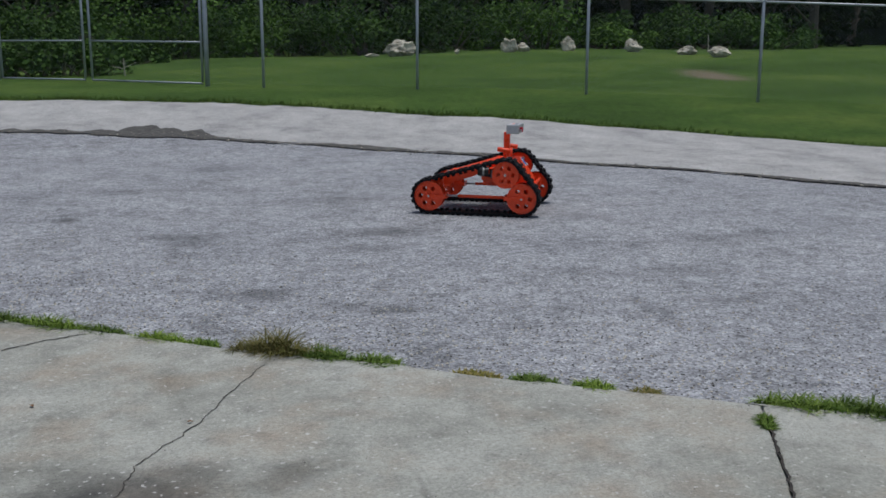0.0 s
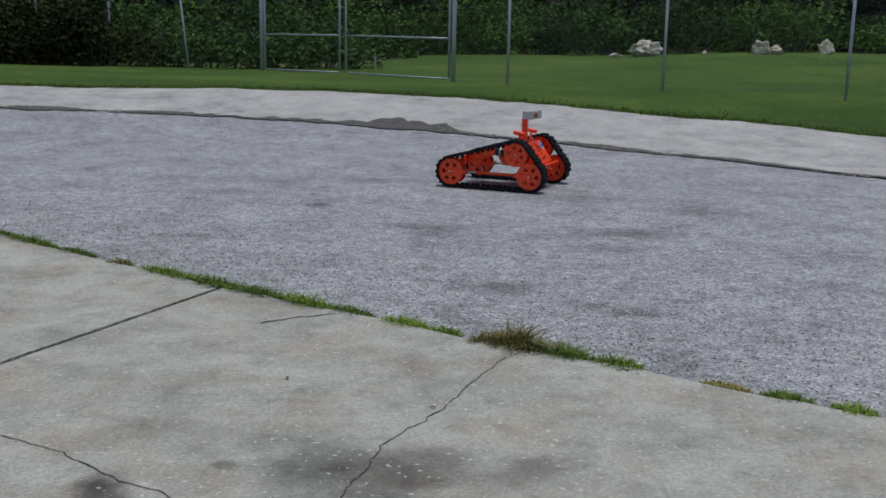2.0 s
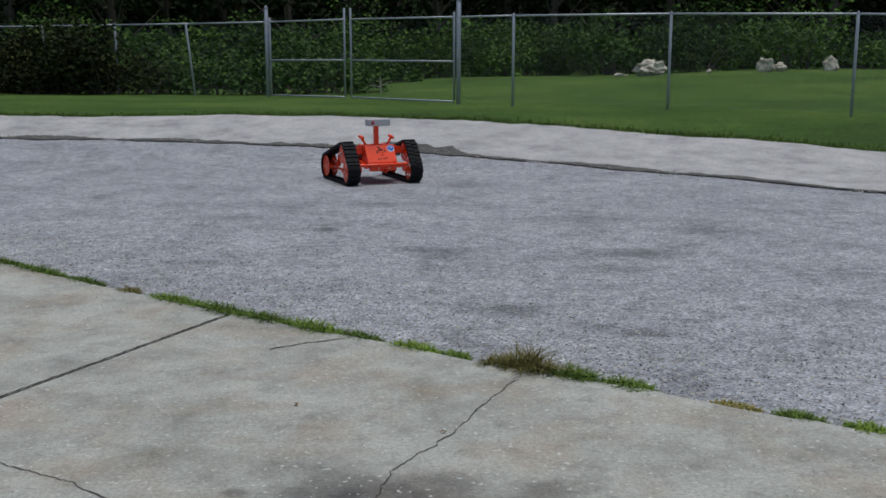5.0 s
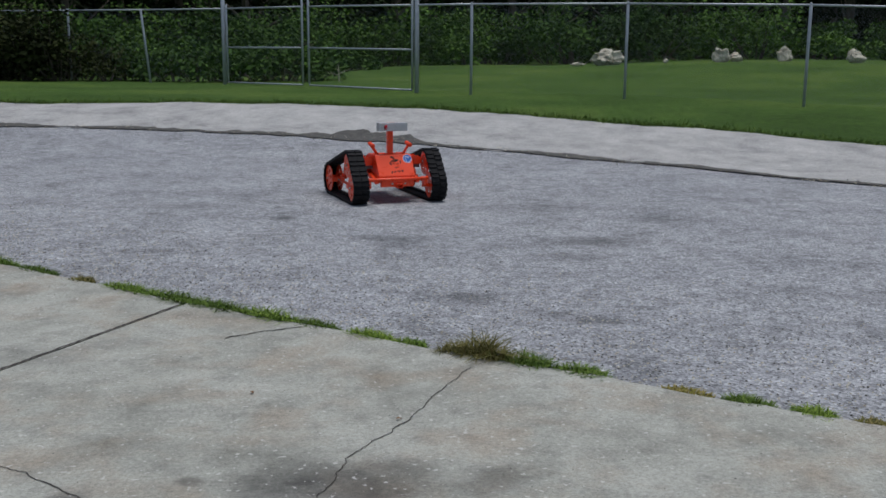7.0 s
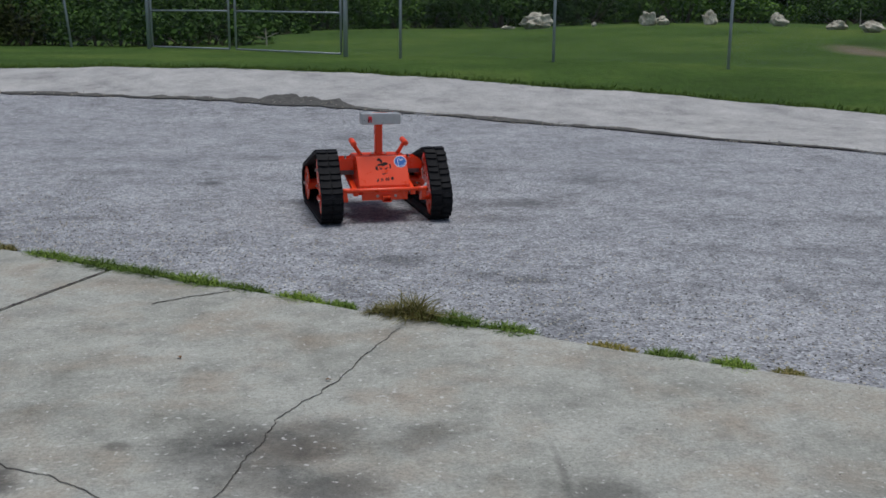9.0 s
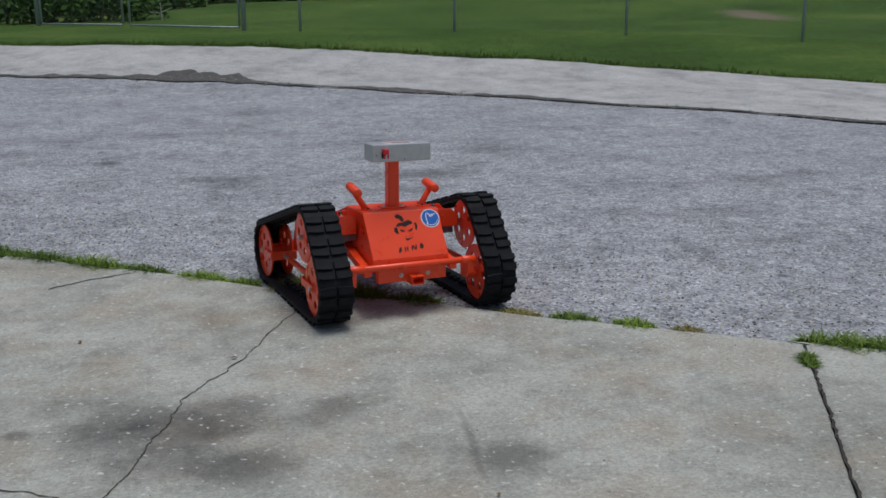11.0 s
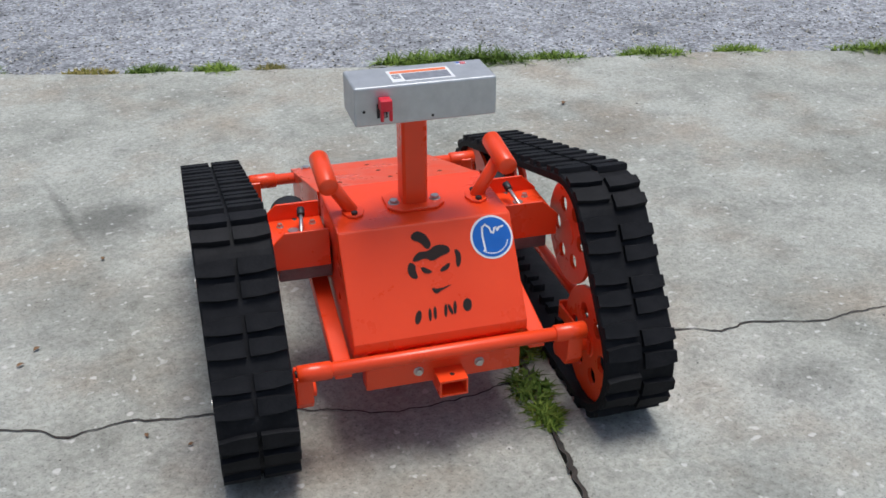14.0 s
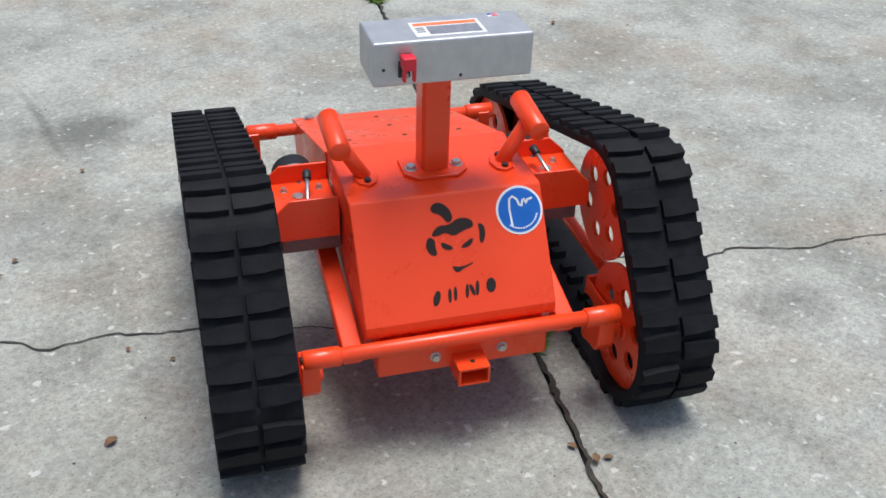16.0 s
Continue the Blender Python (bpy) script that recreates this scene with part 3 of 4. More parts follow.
# ---- brush and trees ----
def leaf_cloud(m, rng, c, rad, n, size):
    for _ in range(n):
        d = Vector((rng.gauss(0, 1), rng.gauss(0, 1), rng.gauss(0, 1))).normalized() * rng.uniform(0.45, 1.0) ** 0.6
        p = Vector(c) + Vector((d.x * rad[0], d.y * rad[1], d.z * rad[2]))
        a = Vector((rng.uniform(-1, 1), rng.uniform(-1, 1), rng.uniform(-0.7, 0.4))).normalized() * size * rng.uniform(0.6, 1.5)
        b = a.cross(Vector((rng.uniform(-1, 1), rng.uniform(-1, 1), rng.uniform(-1, 1)))).normalized() * a.length * 0.32
        m.add([p, p + a * 0.5 + b, p + a, p + a * 0.5 - b], [(0, 1, 2, 3)])


def bush(x, y, w, h, n, material, label, rng):
    ob = thing("bush", label, "bush", "brush behind the fence", x, y, gz(x, y) - 0.05)
    stem = Mesh()
    m = Mesh()
    k = 5 + int(w * 2)
    for i in range(k):
        a, d = rng.uniform(0, 6.28), math.sqrt(rng.random()) * 0.5 * w
        cz = h * rng.uniform(0.2, 0.82) * (1 - 0.35 * d / (0.5 * w))
        c = (d * math.cos(a), d * math.sin(a) * 0.6, cz)
        stem.rod((c[0] * 0.3, c[1] * 0.3, 0), c, 0.025, 0.008, 6)
        r = rng.uniform(0.28, 0.5) * min(w, h) * 0.75
        leaf_cloud(m, rng, c, (r * 1.2, r, r * 0.8), n // k, rng.uniform(0.08, 0.15))
    stem.make("stem", BARK, ob)
    m.make("crown", material, ob)
    return ob


def tree(x, y, h, n, rng):
    ob = thing("tree", "tall broadleaf tree in dense woods, shade put into its leaf colour", "tree", "woods behind the fence", x, y, gz(x, y) - 0.1)
    tr = Mesh()
    top = Vector((rng.uniform(-0.5, 0.5), rng.uniform(-0.5, 0.5), h * 0.6))
    tr.rod((0, 0, 0), top * 0.5, 0.2, 0.15, 9).rod(top * 0.5, top, 0.15, 0.08, 9)
    m = Mesh()
    for i in range(16):
        a = rng.uniform(0, 6.28)
        s = rng.uniform(0.12, 1.0)
        base = top * min(1, s * 0.9)
        d = rng.uniform(0.8, 2.6)
        c = Vector((base.x + d * math.cos(a), base.y + d * math.sin(a), h * (0.1 + 0.85 * s)))
        tr.rod(base, c, 0.06, 0.015, 6)
        r = rng.uniform(0.9, 1.7)
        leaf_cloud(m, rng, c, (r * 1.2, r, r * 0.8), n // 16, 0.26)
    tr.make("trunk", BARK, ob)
    # crown colour already holds the woods' shade
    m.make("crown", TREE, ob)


rng = random.Random(11)
for i in range(60):
    ang = radians(-28 + 57 * i / 59 + rng.uniform(-0.6, 0.6))
    d = 36.3 + rng.uniform(-0.8, 1.8) - (3.2 if ang < radians(-6) else 0)
    d += 1.6 * (i % 2)
    hi = (1.9, 3.3, 1.3, 2.6, 2.2)[i % 5]
    if ang > radians(17):
        hi *= 0.62
    bush(d * math.sin(ang), d * math.cos(ang), rng.uniform(2.0, 3.4), hi * rng.uniform(0.75, 1.15), 1700, BRUSH, "leafy green wild bush at the edge of the woods", rng)
for i in range(17):
    ang = radians(-26.5 + 1.15 * i)
    d = 30.6 - 0.2 * i + rng.uniform(-0.3, 0.6)
    bush(d * math.sin(ang), d * math.cos(ang), rng.uniform(1.5, 2.4), rng.uniform(0.9, 1.7), 600, VINE if i < 8 else BRUSH, "dull green scrub overgrowing the fence", rng)
for i in range(8):
    x = -16.6 + i * 0.86
    bush(x, 27.32 - 0.406 * (x + 10.19), 1.8, 2.6, 1500, VINE, "dense vine hedge covering the fence", rng)
for i in range(26):
    ang = radians(-30 + 60 * i / 25 + rng.uniform(-0.8, 0.8))
    d = rng.uniform(41, 48)
    tree(d * math.sin(ang), d * math.cos(ang), rng.uniform(8, 12), 1500, rng)
for i in range(22):
    ang = radians(-32 + 64 * i / 21)
    tree(54 * math.sin(ang), 54 * math.cos(ang), rng.uniform(11, 14), 1100, rng)


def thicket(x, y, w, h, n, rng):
    """Dense undergrowth between the trunks, its leaves coloured dark for shade."""
    ob = thing("thicket", "undergrowth deep in the woods, shade put into its leaf colour", "bush", "undergrowth in the woods", x, y, gz(x, y) - 0.1)
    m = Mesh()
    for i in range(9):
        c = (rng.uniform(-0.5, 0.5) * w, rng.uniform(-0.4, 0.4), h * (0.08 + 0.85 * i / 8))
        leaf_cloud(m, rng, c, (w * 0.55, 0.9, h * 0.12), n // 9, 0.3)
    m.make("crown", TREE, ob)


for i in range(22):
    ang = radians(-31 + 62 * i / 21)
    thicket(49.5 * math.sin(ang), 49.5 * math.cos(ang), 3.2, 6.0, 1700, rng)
# added sheet in woodland-shade colour, hides the sky between the trees
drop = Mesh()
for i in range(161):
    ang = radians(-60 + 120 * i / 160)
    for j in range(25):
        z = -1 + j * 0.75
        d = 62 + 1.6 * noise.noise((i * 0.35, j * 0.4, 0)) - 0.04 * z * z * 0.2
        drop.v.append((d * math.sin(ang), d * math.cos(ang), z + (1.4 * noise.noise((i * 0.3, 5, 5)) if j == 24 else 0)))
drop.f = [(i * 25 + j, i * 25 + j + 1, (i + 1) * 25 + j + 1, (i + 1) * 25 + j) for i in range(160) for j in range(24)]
tagged(drop.make("backdrop", WOODS), "backdrop wall coloured as the shade of distant woods", "woods", kind="structure")


# ---- loose stones, leaves and straw ----
def pebble(m, rng, x, y, z, r):
    k = [r * rng.uniform(0.6, 1.3) for _ in range(6)]
    a = rng.uniform(0, 6.28)
    ca, sa = math.cos(a), math.sin(a)
    q = [(k[0], 0, 0), (0, k[1], 0), (-k[2], 0, 0), (0, -k[3], 0), (0, 0, k[4] * 0.7), (0, 0, -k[5] * 0.3)]
    m.add([(x + px * ca - py * sa, y + px * sa + py * ca, z + pz) for px, py, pz in q], [(0, 1, 4), (1, 2, 4), (2, 3, 4), (3, 0, 4), (1, 0, 5), (2, 1, 5), (3, 2, 5), (0, 3, 5)])


rng = random.Random(21)
pale, dark, grit = Mesh(), Mesh(), Mesh()
for _ in range(9000):
    x = rng.uniform(-4.5, 5)
    y = slab_y(x) + 0.03 + abs(rng.gauss(0, 1.1))
    pebble(pale if rng.random() < 0.6 else dark, rng, x, y, gz(x, y) + 0.001, rng.uniform(0.003, 0.0085))
for _ in range(700):
    x = rng.uniform(-3, 3.5)
    y = slab_y(x) - 0.05 - rng.random() ** 1.6 * 4
    pebble(grit, rng, x, y, 0.021, rng.uniform(0.0015, 0.004))
for _ in range(800):
    x = rng.uniform(-8, 8)
    y = seam_y(x) - 0.1 + rng.gauss(0, 0.16)
    pebble(pale if rng.random() < 0.7 else dark, rng, x, y, gz(x, y) + 0.016, rng.uniform(0.006, 0.017))
tagged(pale.make("loose_gravel", ROCK), "pale loose aggregate on the worn asphalt", "gravel", kind="stuff")
tagged(dark.make("dark_gravel", SOIL), "dark loose aggregate on the worn asphalt", "gravel", kind="stuff")
tagged(grit.make("grit", SOIL), "fine dark grit scattered on the concrete", "grit", kind="stuff")


def dry_leaf(x, y, size, turn):
    m = Mesh()
    n = 9
    for i in range(n):
        s = i / (n - 1)
        w = size * 0.3 * math.sin(math.pi * min(1, s * 0.96 + 0.02))
        z = 0.004 + 0.16 * size * math.sin(math.pi * s)
        m.v += [(size * (s - 0.5), -w, z + 0.1 * size), (size * (s - 0.5), 0, z), (size * (s - 0.5), w, z + 0.12 * size)]
    m.f = [(3 * i + j, 3 * i + j + 1, 3 * i + j + 4, 3 * i + j + 3) for i in range(n - 1) for j in (0, 1)]
    ob = m.make("dry_leaf", DEAD)
    ob.matrix_world = pose(x, y, 0.02, 0, 0, turn)
    return tagged(ob, "small curled brown dead leaf on the concrete", "leaf", "dead leaves")


for x, y, s, t in ((0.35, 1.52, 0.03, 20), (0.47, 1.78, 0.016, 80), (0.54, 1.70, 0.014, 10), (0.35, 2.25, 0.02, 30), (2.5, 2.9, 0.03, 40), (1.118, 1.0, 0.026, 60), (1.10, 1.05, 0.022, 110), (1.14, 0.99, 0.02, 150), (-0.2, 3.9, 0.025, 10), (0.62, 2.62, 0.02, 70), (-0.85, 4.2, 0.03, 120), (0.3, 2.2, 0.02, 15)):
    dry_leaf(x, y, s, t)


# ---- the tracked robot: x forward, z up, origin on the ground ----
WHEEL_R, BELT, LUG, SPROCKET_R = 0.130, 0.019, 0.011, 0.116
AXLE_F, AXLE_R, AXLE_Z = 0.344, -0.474, 0.160
SPROCKET = (0.200, 0.362)
TRACK_Y, TRACK_W = 0.394, 0.154


def belt_path(off, n=240):
    """Evenly spaced points and tangents round the three wheels."""
    pts = []
    for cx, cz, r in ((AXLE_R, AXLE_Z, WHEEL_R), (AXLE_F, AXLE_Z, WHEEL_R), (SPROCKET[0], SPROCKET[1], SPROCKET_R)):
        pts += [(cx + (r + off) * math.cos(2 * math.pi * i / 180), cz + (r + off) * math.sin(2 * math.pi * i / 180)) for i in range(180)]
    pts = sorted(set((round(a, 6), round(b, 6)) for a, b in pts))
    hull = []
    for seq in (pts, pts[::-1]):
        h = []
        for p in seq:
            while len(h) > 1 and (h[-1][0] - h[-2][0]) * (p[1] - h[-2][1]) - (h[-1][1] - h[-2][1]) * (p[0] - h[-2][0]) <= 0:
                h.pop()
            h.append(p)
        hull += h[:-1]
    seg = [0.0]
    for a, b in zip(hull, hull[1:] + hull[:1]):
        seg.append(seg[-1] + math.hypot(b[0] - a[0], b[1] - a[1]))
    return hull + hull[:1], seg


HULL, SEG = belt_path(BELT)
BELT_LEN = SEG[-1]


def on_belt(s, hull=HULL, seg=SEG):
    """Place (x, z) and direction angle at arc length s of the belt's outside."""
    s = s % seg[-1]
    lo, hi = 0, len(seg) - 1
    while hi - lo > 1:
        mid = (lo + hi) // 2
        lo, hi = (mid, hi) if seg[mid] <= s else (lo, mid)
    a, b = hull[lo], hull[lo + 1]
    k = (s - seg[lo]) / max(1e-9, seg[lo + 1] - seg[lo])
    return a[0] + (b[0] - a[0]) * k, a[1] + (b[1] - a[1]) * k, math.atan2(b[1] - a[1], b[0] - a[0])


def belt_ang(s):
    x0, z0, _ = on_belt(s - 0.012)
    x1, z1, _ = on_belt(s + 0.012)
    return math.atan2(z1 - z0, x1 - x0)


TURN = Matrix.Rotation(radians(90), 4, "X")  # local xy drawn in the robot's xz plane

robot = thing("tracked_robot", "bright orange tracked robot with black rubber tracks", "robot")


def side_plate(ring, y0, y1, name, material=ORANGE, parent=None, label=""):
    """A plate drawn in x and z, with its thickness across."""
    m = Mesh()
    n = len(ring)
    m.v = [(x, y0, z) for x, z in ring] + [(x, y1, z) for x, z in ring]
    m.f = [tuple(range(n)), tuple(range(2 * n - 1, n - 1, -1))] + [(i, n + i, n + (i + 1) % n, (i + 1) % n) for i in range(n)]
    return m.make(name, material, parent or robot, label)


def bevelled(ob, w=0.003):
    b = ob.modifiers.new("edge", "BEVEL")
    b.width, b.segments, b.limit_method = w, 2, "ANGLE"
    return ob


def bolt(x, y, z, parent, r=0.009, up=(0, 0, 1)):
    u = Vector(up)
    p = Vector((x, y, z))
    m = Mesh().rod(p - u * 0.002, p + u * 0.002, r * 1.35, n=16).rod(p + u * 0.002, p + u * 0.008, r, n=6)
    return m.make("bolt", ZINC, parent)


# hull with the sloped front plate, folded back along its lower edge
HW = 0.184
TOP = 0.455
FOLD_X, FOLD_Z, BROW_X = 0.371, 0.266, 0.242
hull_ring = [(FOLD_X, FOLD_Z), (BROW_X, TOP), (0.02, TOP), (-0.05, 0.25), (0.32, 0.19), (0.373, 0.246)]
hull = bevelled(side_plate(hull_ring, -HW, HW, "hull"), 0.004)
# long rear deck that slopes down to the rear tube
DECK_W = 0.188


def deck_z(x):
    return 0.448 - 0.315 * (0.02 - x)


deck = bevelled(side_plate([(0.018, 0.448), (0.018, 0.440), (-0.463, deck_z(-0.463) - 0.008), (-0.463, deck_z(-0.463))], -DECK_W, DECK_W, "rear_deck"), 0.002)
# raised discs, dark for the shade in the deck's holes
for x in (-0.36, -0.22, -0.08):
    for y in (-0.12, 0.0, 0.12):
        Mesh().rod((x, y, deck_z(x) - 0.002), (x, y, deck_z(x) + 0.001), 0.006, n=10).make("hole_shade", CUT, deck)
for x, y in ((-0.43, -0.15), (-0.43, 0.15)):
    bolt(x, y, deck_z(x), deck, 0.011)
for s in (-1, 1):
    bevelled(side_plate([(-0.46, deck_z(-0.46) - 0.004), (0.018, 0.444), (0.018, 0.385), (-0.13, 0.31), (-0.42, 0.215)], s * (DECK_W - 0.004) - 0.003, s * (DECK_W - 0.004) + 0.003, "deck_side"), 0.002)
REAR_X, REAR_Z = -0.400, 0.298
Mesh().rod((REAR_X, -0.30, REAR_Z), (REAR_X, 0.30, REAR_Z), 0.0145, n=20).make("rear_tube", ORANGE, robot, smooth=True)
for s in (-1, 1):
    Mesh().rod((REAR_X, s * 0.235, REAR_Z), (REAR_X, s * 0.304, REAR_Z), 0.0195, n=20).make("rear_tube_collar", ORANGE, robot, smooth=True)

# plain raised shapes on the front plate, coloured as cut-out shade, in plate coordinates
dn = Vector((FOLD_X - BROW_X, 0, FOLD_Z - TOP)).normalized()
nrm = Vector((-dn.z, 0, dn.x))
PLATE = Matrix(((0, -dn.x, nrm.x, (FOLD_X + BROW_X) / 2), (1, -dn.y, nrm.y, 0), (0, -dn.z, nrm.z, (FOLD_Z + TOP) / 2), (0, 0, 0, 1)))


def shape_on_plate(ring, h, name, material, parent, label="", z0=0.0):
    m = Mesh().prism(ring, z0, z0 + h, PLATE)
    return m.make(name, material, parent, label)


def oval(cx, cy, rx, ry, rot=0, n=20, pinch=0.0):
    o = []
    for i in range(n):
        a = 2 * math.pi * i / n
        x, y = rx * math.cos(a), ry * math.sin(a) * (1 - pinch * math.cos(a))
        o.append((cx + x * math.cos(rot) - y * math.sin(rot), cy + x * math.sin(rot) + y * math.cos(rot)))
    return o


def rounded(ring, times=2):
    """Corner-cut a ring, so that it reads as a smooth blob."""
    for _ in range(times):
        ring = [(a[0] + (b[0] - a[0]) * k, a[1] + (b[1] - a[1]) * k) for a, b in zip(ring, ring[1:] + ring[:1]) for k in (0.25, 0.75)]
    return ring


emblem = [rounded([(-0.036, 0.092), (-0.02, 0.100), (-0.002, 0.088), (0.006, 0.066), (-0.006, 0.056), (-0.018, 0.076), (-0.034, 0.080)]),
          rounded([(-0.042, 0.038), (-0.026, 0.056), (-0.004, 0.054), (0.014, 0.066), (0.038, 0.062), (0.044, 0.046), (0.022, 0.042), (0.002, 0.032), (-0.012, 0.042), (-0.030, 0.036)]),
          rounded([(-0.054, 0.022), (-0.046, 0.038), (-0.034, 0.030), (-0.036, 0.018), (-0.032, 0.000), (-0.048, 0.004)]),
          rounded([(0.050, 0.052), (0.062, 0.048), (0.064, 0.028), (0.054, 0.010), (0.050, 0.022), (0.053, 0.036)]),
          rounded([(-0.025, 0.027), (0.000, 0.012), (-0.008, 0.008), (-0.022, 0.012)], 1), rounded([(0.013, 0.013), (0.040, 0.028), (0.034, 0.013), (0.018, 0.008)], 1),
          rounded([(-0.010, -0.020), (0.006, -0.026), (0.040, -0.018), (0.012, -0.029), (-0.002, -0.036)], 1)]
for e in emblem:
    shape_on_plate(e, 0.0012, "cut_out_shade", CUT, hull)
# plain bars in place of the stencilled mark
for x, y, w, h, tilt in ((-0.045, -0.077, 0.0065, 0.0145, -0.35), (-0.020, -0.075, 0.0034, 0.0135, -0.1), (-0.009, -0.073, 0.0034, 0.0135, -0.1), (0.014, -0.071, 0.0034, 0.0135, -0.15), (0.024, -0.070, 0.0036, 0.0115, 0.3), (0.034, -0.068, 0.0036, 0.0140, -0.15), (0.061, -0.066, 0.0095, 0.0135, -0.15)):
    shape_on_plate(oval(x, y, w, h, tilt, 14), 0.0012, "cut_out_shade", CUT, hull)
ST_X, ST_Y, ST_R = 0.135, 0.066, 0.046
shape_on_plate(oval(ST_X, ST_Y, ST_R, ST_R, n=40), 0.0012, "sticker", WHITE, hull, "round white-rimmed sticker")
shape_on_plate(oval(ST_X, ST_Y, ST_R - 0.0045, ST_R - 0.0045, n=40), 0.0022, "sticker_face", BLUE, hull, "blue sticker face")
wave = [(-0.018, -0.026), (-0.020, 0.004), (-0.018, 0.022), (-0.011, 0.027), (-0.003, 0.020), (0.000, 0.010), (0.005, 0.008), (0.008, 0.018), (0.011, 0.019), (0.014, 0.012), (0.018, 0.018), (0.026, 0.020)]
wv = Mesh()
for (a, b), (c, d) in zip(wave, wave[1:]):
    t = Vector((c - a, d - b)).normalized() * 0.0019
    a, b, c, d = a + ST_X, b + ST_Y, c + ST_X, d + ST_Y
    wv.prism([(a - t.x - t.y, b - t.y + t.x), (a - t.x + t.y, b - t.y - t.x), (c + t.x + t.y, d + t.y - t.x), (c + t.x - t.y, d + t.y + t.x)], 0.0022, 0.0028, PLATE)
wv.make("sticker_line", WHITE, hull)
for i in range(13):
    a = radians(232 + i * 9)
    cx, cy = ST_X + 0.0345 * math.cos(a), ST_Y + 0.0345 * math.sin(a)
    shape_on_plate(oval(cx, cy, 0.0018, 0.0022, a, 8), 0.0006, "sticker_mark", WHITE, hull, z0=0.0022)

# crossbar, lower beam and hitch
CB_X, CB_Z = 0.396, 0.236
Mesh().rod((CB_X, -0.30, CB_Z), (CB_X, 0.30, CB_Z), 0.0145, n=20).make("crossbar", ORANGE, robot, smooth=True)
for s in (-1, 1):
    Mesh().rod((CB_X, s * 0.235, CB_Z), (CB_X, s * 0.304, CB_Z), 0.0185, n=20).make("crossbar_collar", ORANGE, robot, smooth=True)
    Mesh().rod((CB_X, s * 0.302, CB_Z), (CB_X, s * 0.308, CB_Z), 0.009, n=12).make("tube_end_bolt", BLACK, robot, smooth=True)
    bevelled(side_plate([(0.372, 0.240), (0.412, 0.234), (0.412, 0.175), (0.398, 0.155), (0.352, 0.150), (0.330, 0.180)], s * 0.285 - 0.024, s * 0.285 + 0.010, "wheel_bracket"))
    Mesh().rod((AXLE_F, s * 0.262, AXLE_Z), (AXLE_F, s * 0.345, AXLE_Z), 0.016).make("axle_stub", ORANGE, robot, smooth=True)
    bevelled(side_plate([(0.37, 0.226), (0.37, 0.190), (-0.05, 0.285), (-0.05, 0.325)], s * 0.208 - 0.018, s * 0.208 + 0.018, "side_rail"))
beam = bevelled(Mesh().box(0.345, 0.385, -0.165, 0.165, 0.160, 0.226).make("front_beam", ORANGE, robot))
for y in (-0.055, 0.075):
    bolt(0.385, y, 0.190, beam, 0.008, (1, 0, 0))
hitch = Mesh()
for a in ((0.33, 0.437, -0.024, 0.036, 0.187, 0.191), (0.33, 0.437, -0.024, 0.036, 0.153, 0.157), (0.33, 0.437, -0.024, -0.020, 0.157, 0.187), (0.33, 0.437, 0.032, 0.036, 0.157, 0.187)):
    hitch.box(*a)
hitch.box(0.34, 0.345, -0.020, 0.032, 0.157, 0.187)
hitch_ob = hitch.make("hitch_tube", ORANGE, robot, "open square hitch tube")
# raised disc coloured as the shade in the pin hole
Mesh().rod((0.415, 0.008, 0.1905), (0.415, 0.008, 0.1922), 0.0048, n=12).make("pin_hole_shade", CUT, hitch_ob)

# trays over the drive motors
for s in (-1, 1):
    y0, y1 = sorted((s * 0.178, s * 0.308))
    tray = bevelled(Mesh().box(0.115, 0.255, y0, y1, 0.42, 0.426).make("motor_tray", ORANGE, robot), 0.002)
    yi, yo = s * 0.180, s * 0.308
    for x in (0.115, 0.255):
        m = Mesh()
        ring = [(yi, 0.378), (yo, 0.378), (yo, 0.43), (yo - s * 0.035, 0.463), (yi, 0.463)]
        m.v = [(x - 0.003, y, z) for y, z in ring] + [(x + 0.003, y, z) for y, z in ring]
        m.f = [(4, 3, 2, 1, 0), (5, 6, 7, 8, 9)] + [(i, (i + 1) % 5, 5 + (i + 1) % 5, 5 + i) for i in range(5)]
        bevelled(m.make("tray_flange", ORANGE, tray), 0.0015)
    for x, y in ((0.15, 0.2), (0.215, 0.2), (0.235, 0.185), (0.15, 0.27), (0.225, 0.265)):
        bolt(x, s * y, 0.426, tray, 0.006)
    Mesh().rod((0.175, s * 0.245, 0.426), (0.175, s * 0.245, 0.4285), 0.012, n=18).make("plug", ZINC, tray)
    tray.location = (-0.081, s * 0.010, -0.028)
    pin = Mesh().rod((0.23, s * 0.235, 0.426), (0.23, s * 0.235, 0.44), 0.005).rod((0.23, s * 0.235, 0.438), (0.165, s * 0.225, 0.459), 0.0045)
    pin_ob = pin.make("lever_pin", ZINC, tray, "small bent steel lever", smooth=True)
    Mesh().rod((0.17, s * 0.226, 0.457), (0.15, s * 0.223, 0.464), 0.0085).make("lever_knob", BLACK, pin_ob, smooth=True)
    Mesh().rod((-0.075, s * 0.245, 0.365), (0.06, s * 0.245, 0.355), 0.042, n=24).make("motor", BLACK, robot, smooth=True)
    Mesh().rod((-0.035, s * 0.245, 0.362), (-0.01, s * 0.245, 0.361), 0.0435, n=24).make("motor_band", ALU, robot, "pale grey band round the motor", smooth=True)
    bevelled(Mesh().box(0.045, 0.165, min(s * 0.186, s * 0.30), max(s * 0.186, s * 0.30), 0.315, 0.385).make("motor_mount", MOTOR, robot))

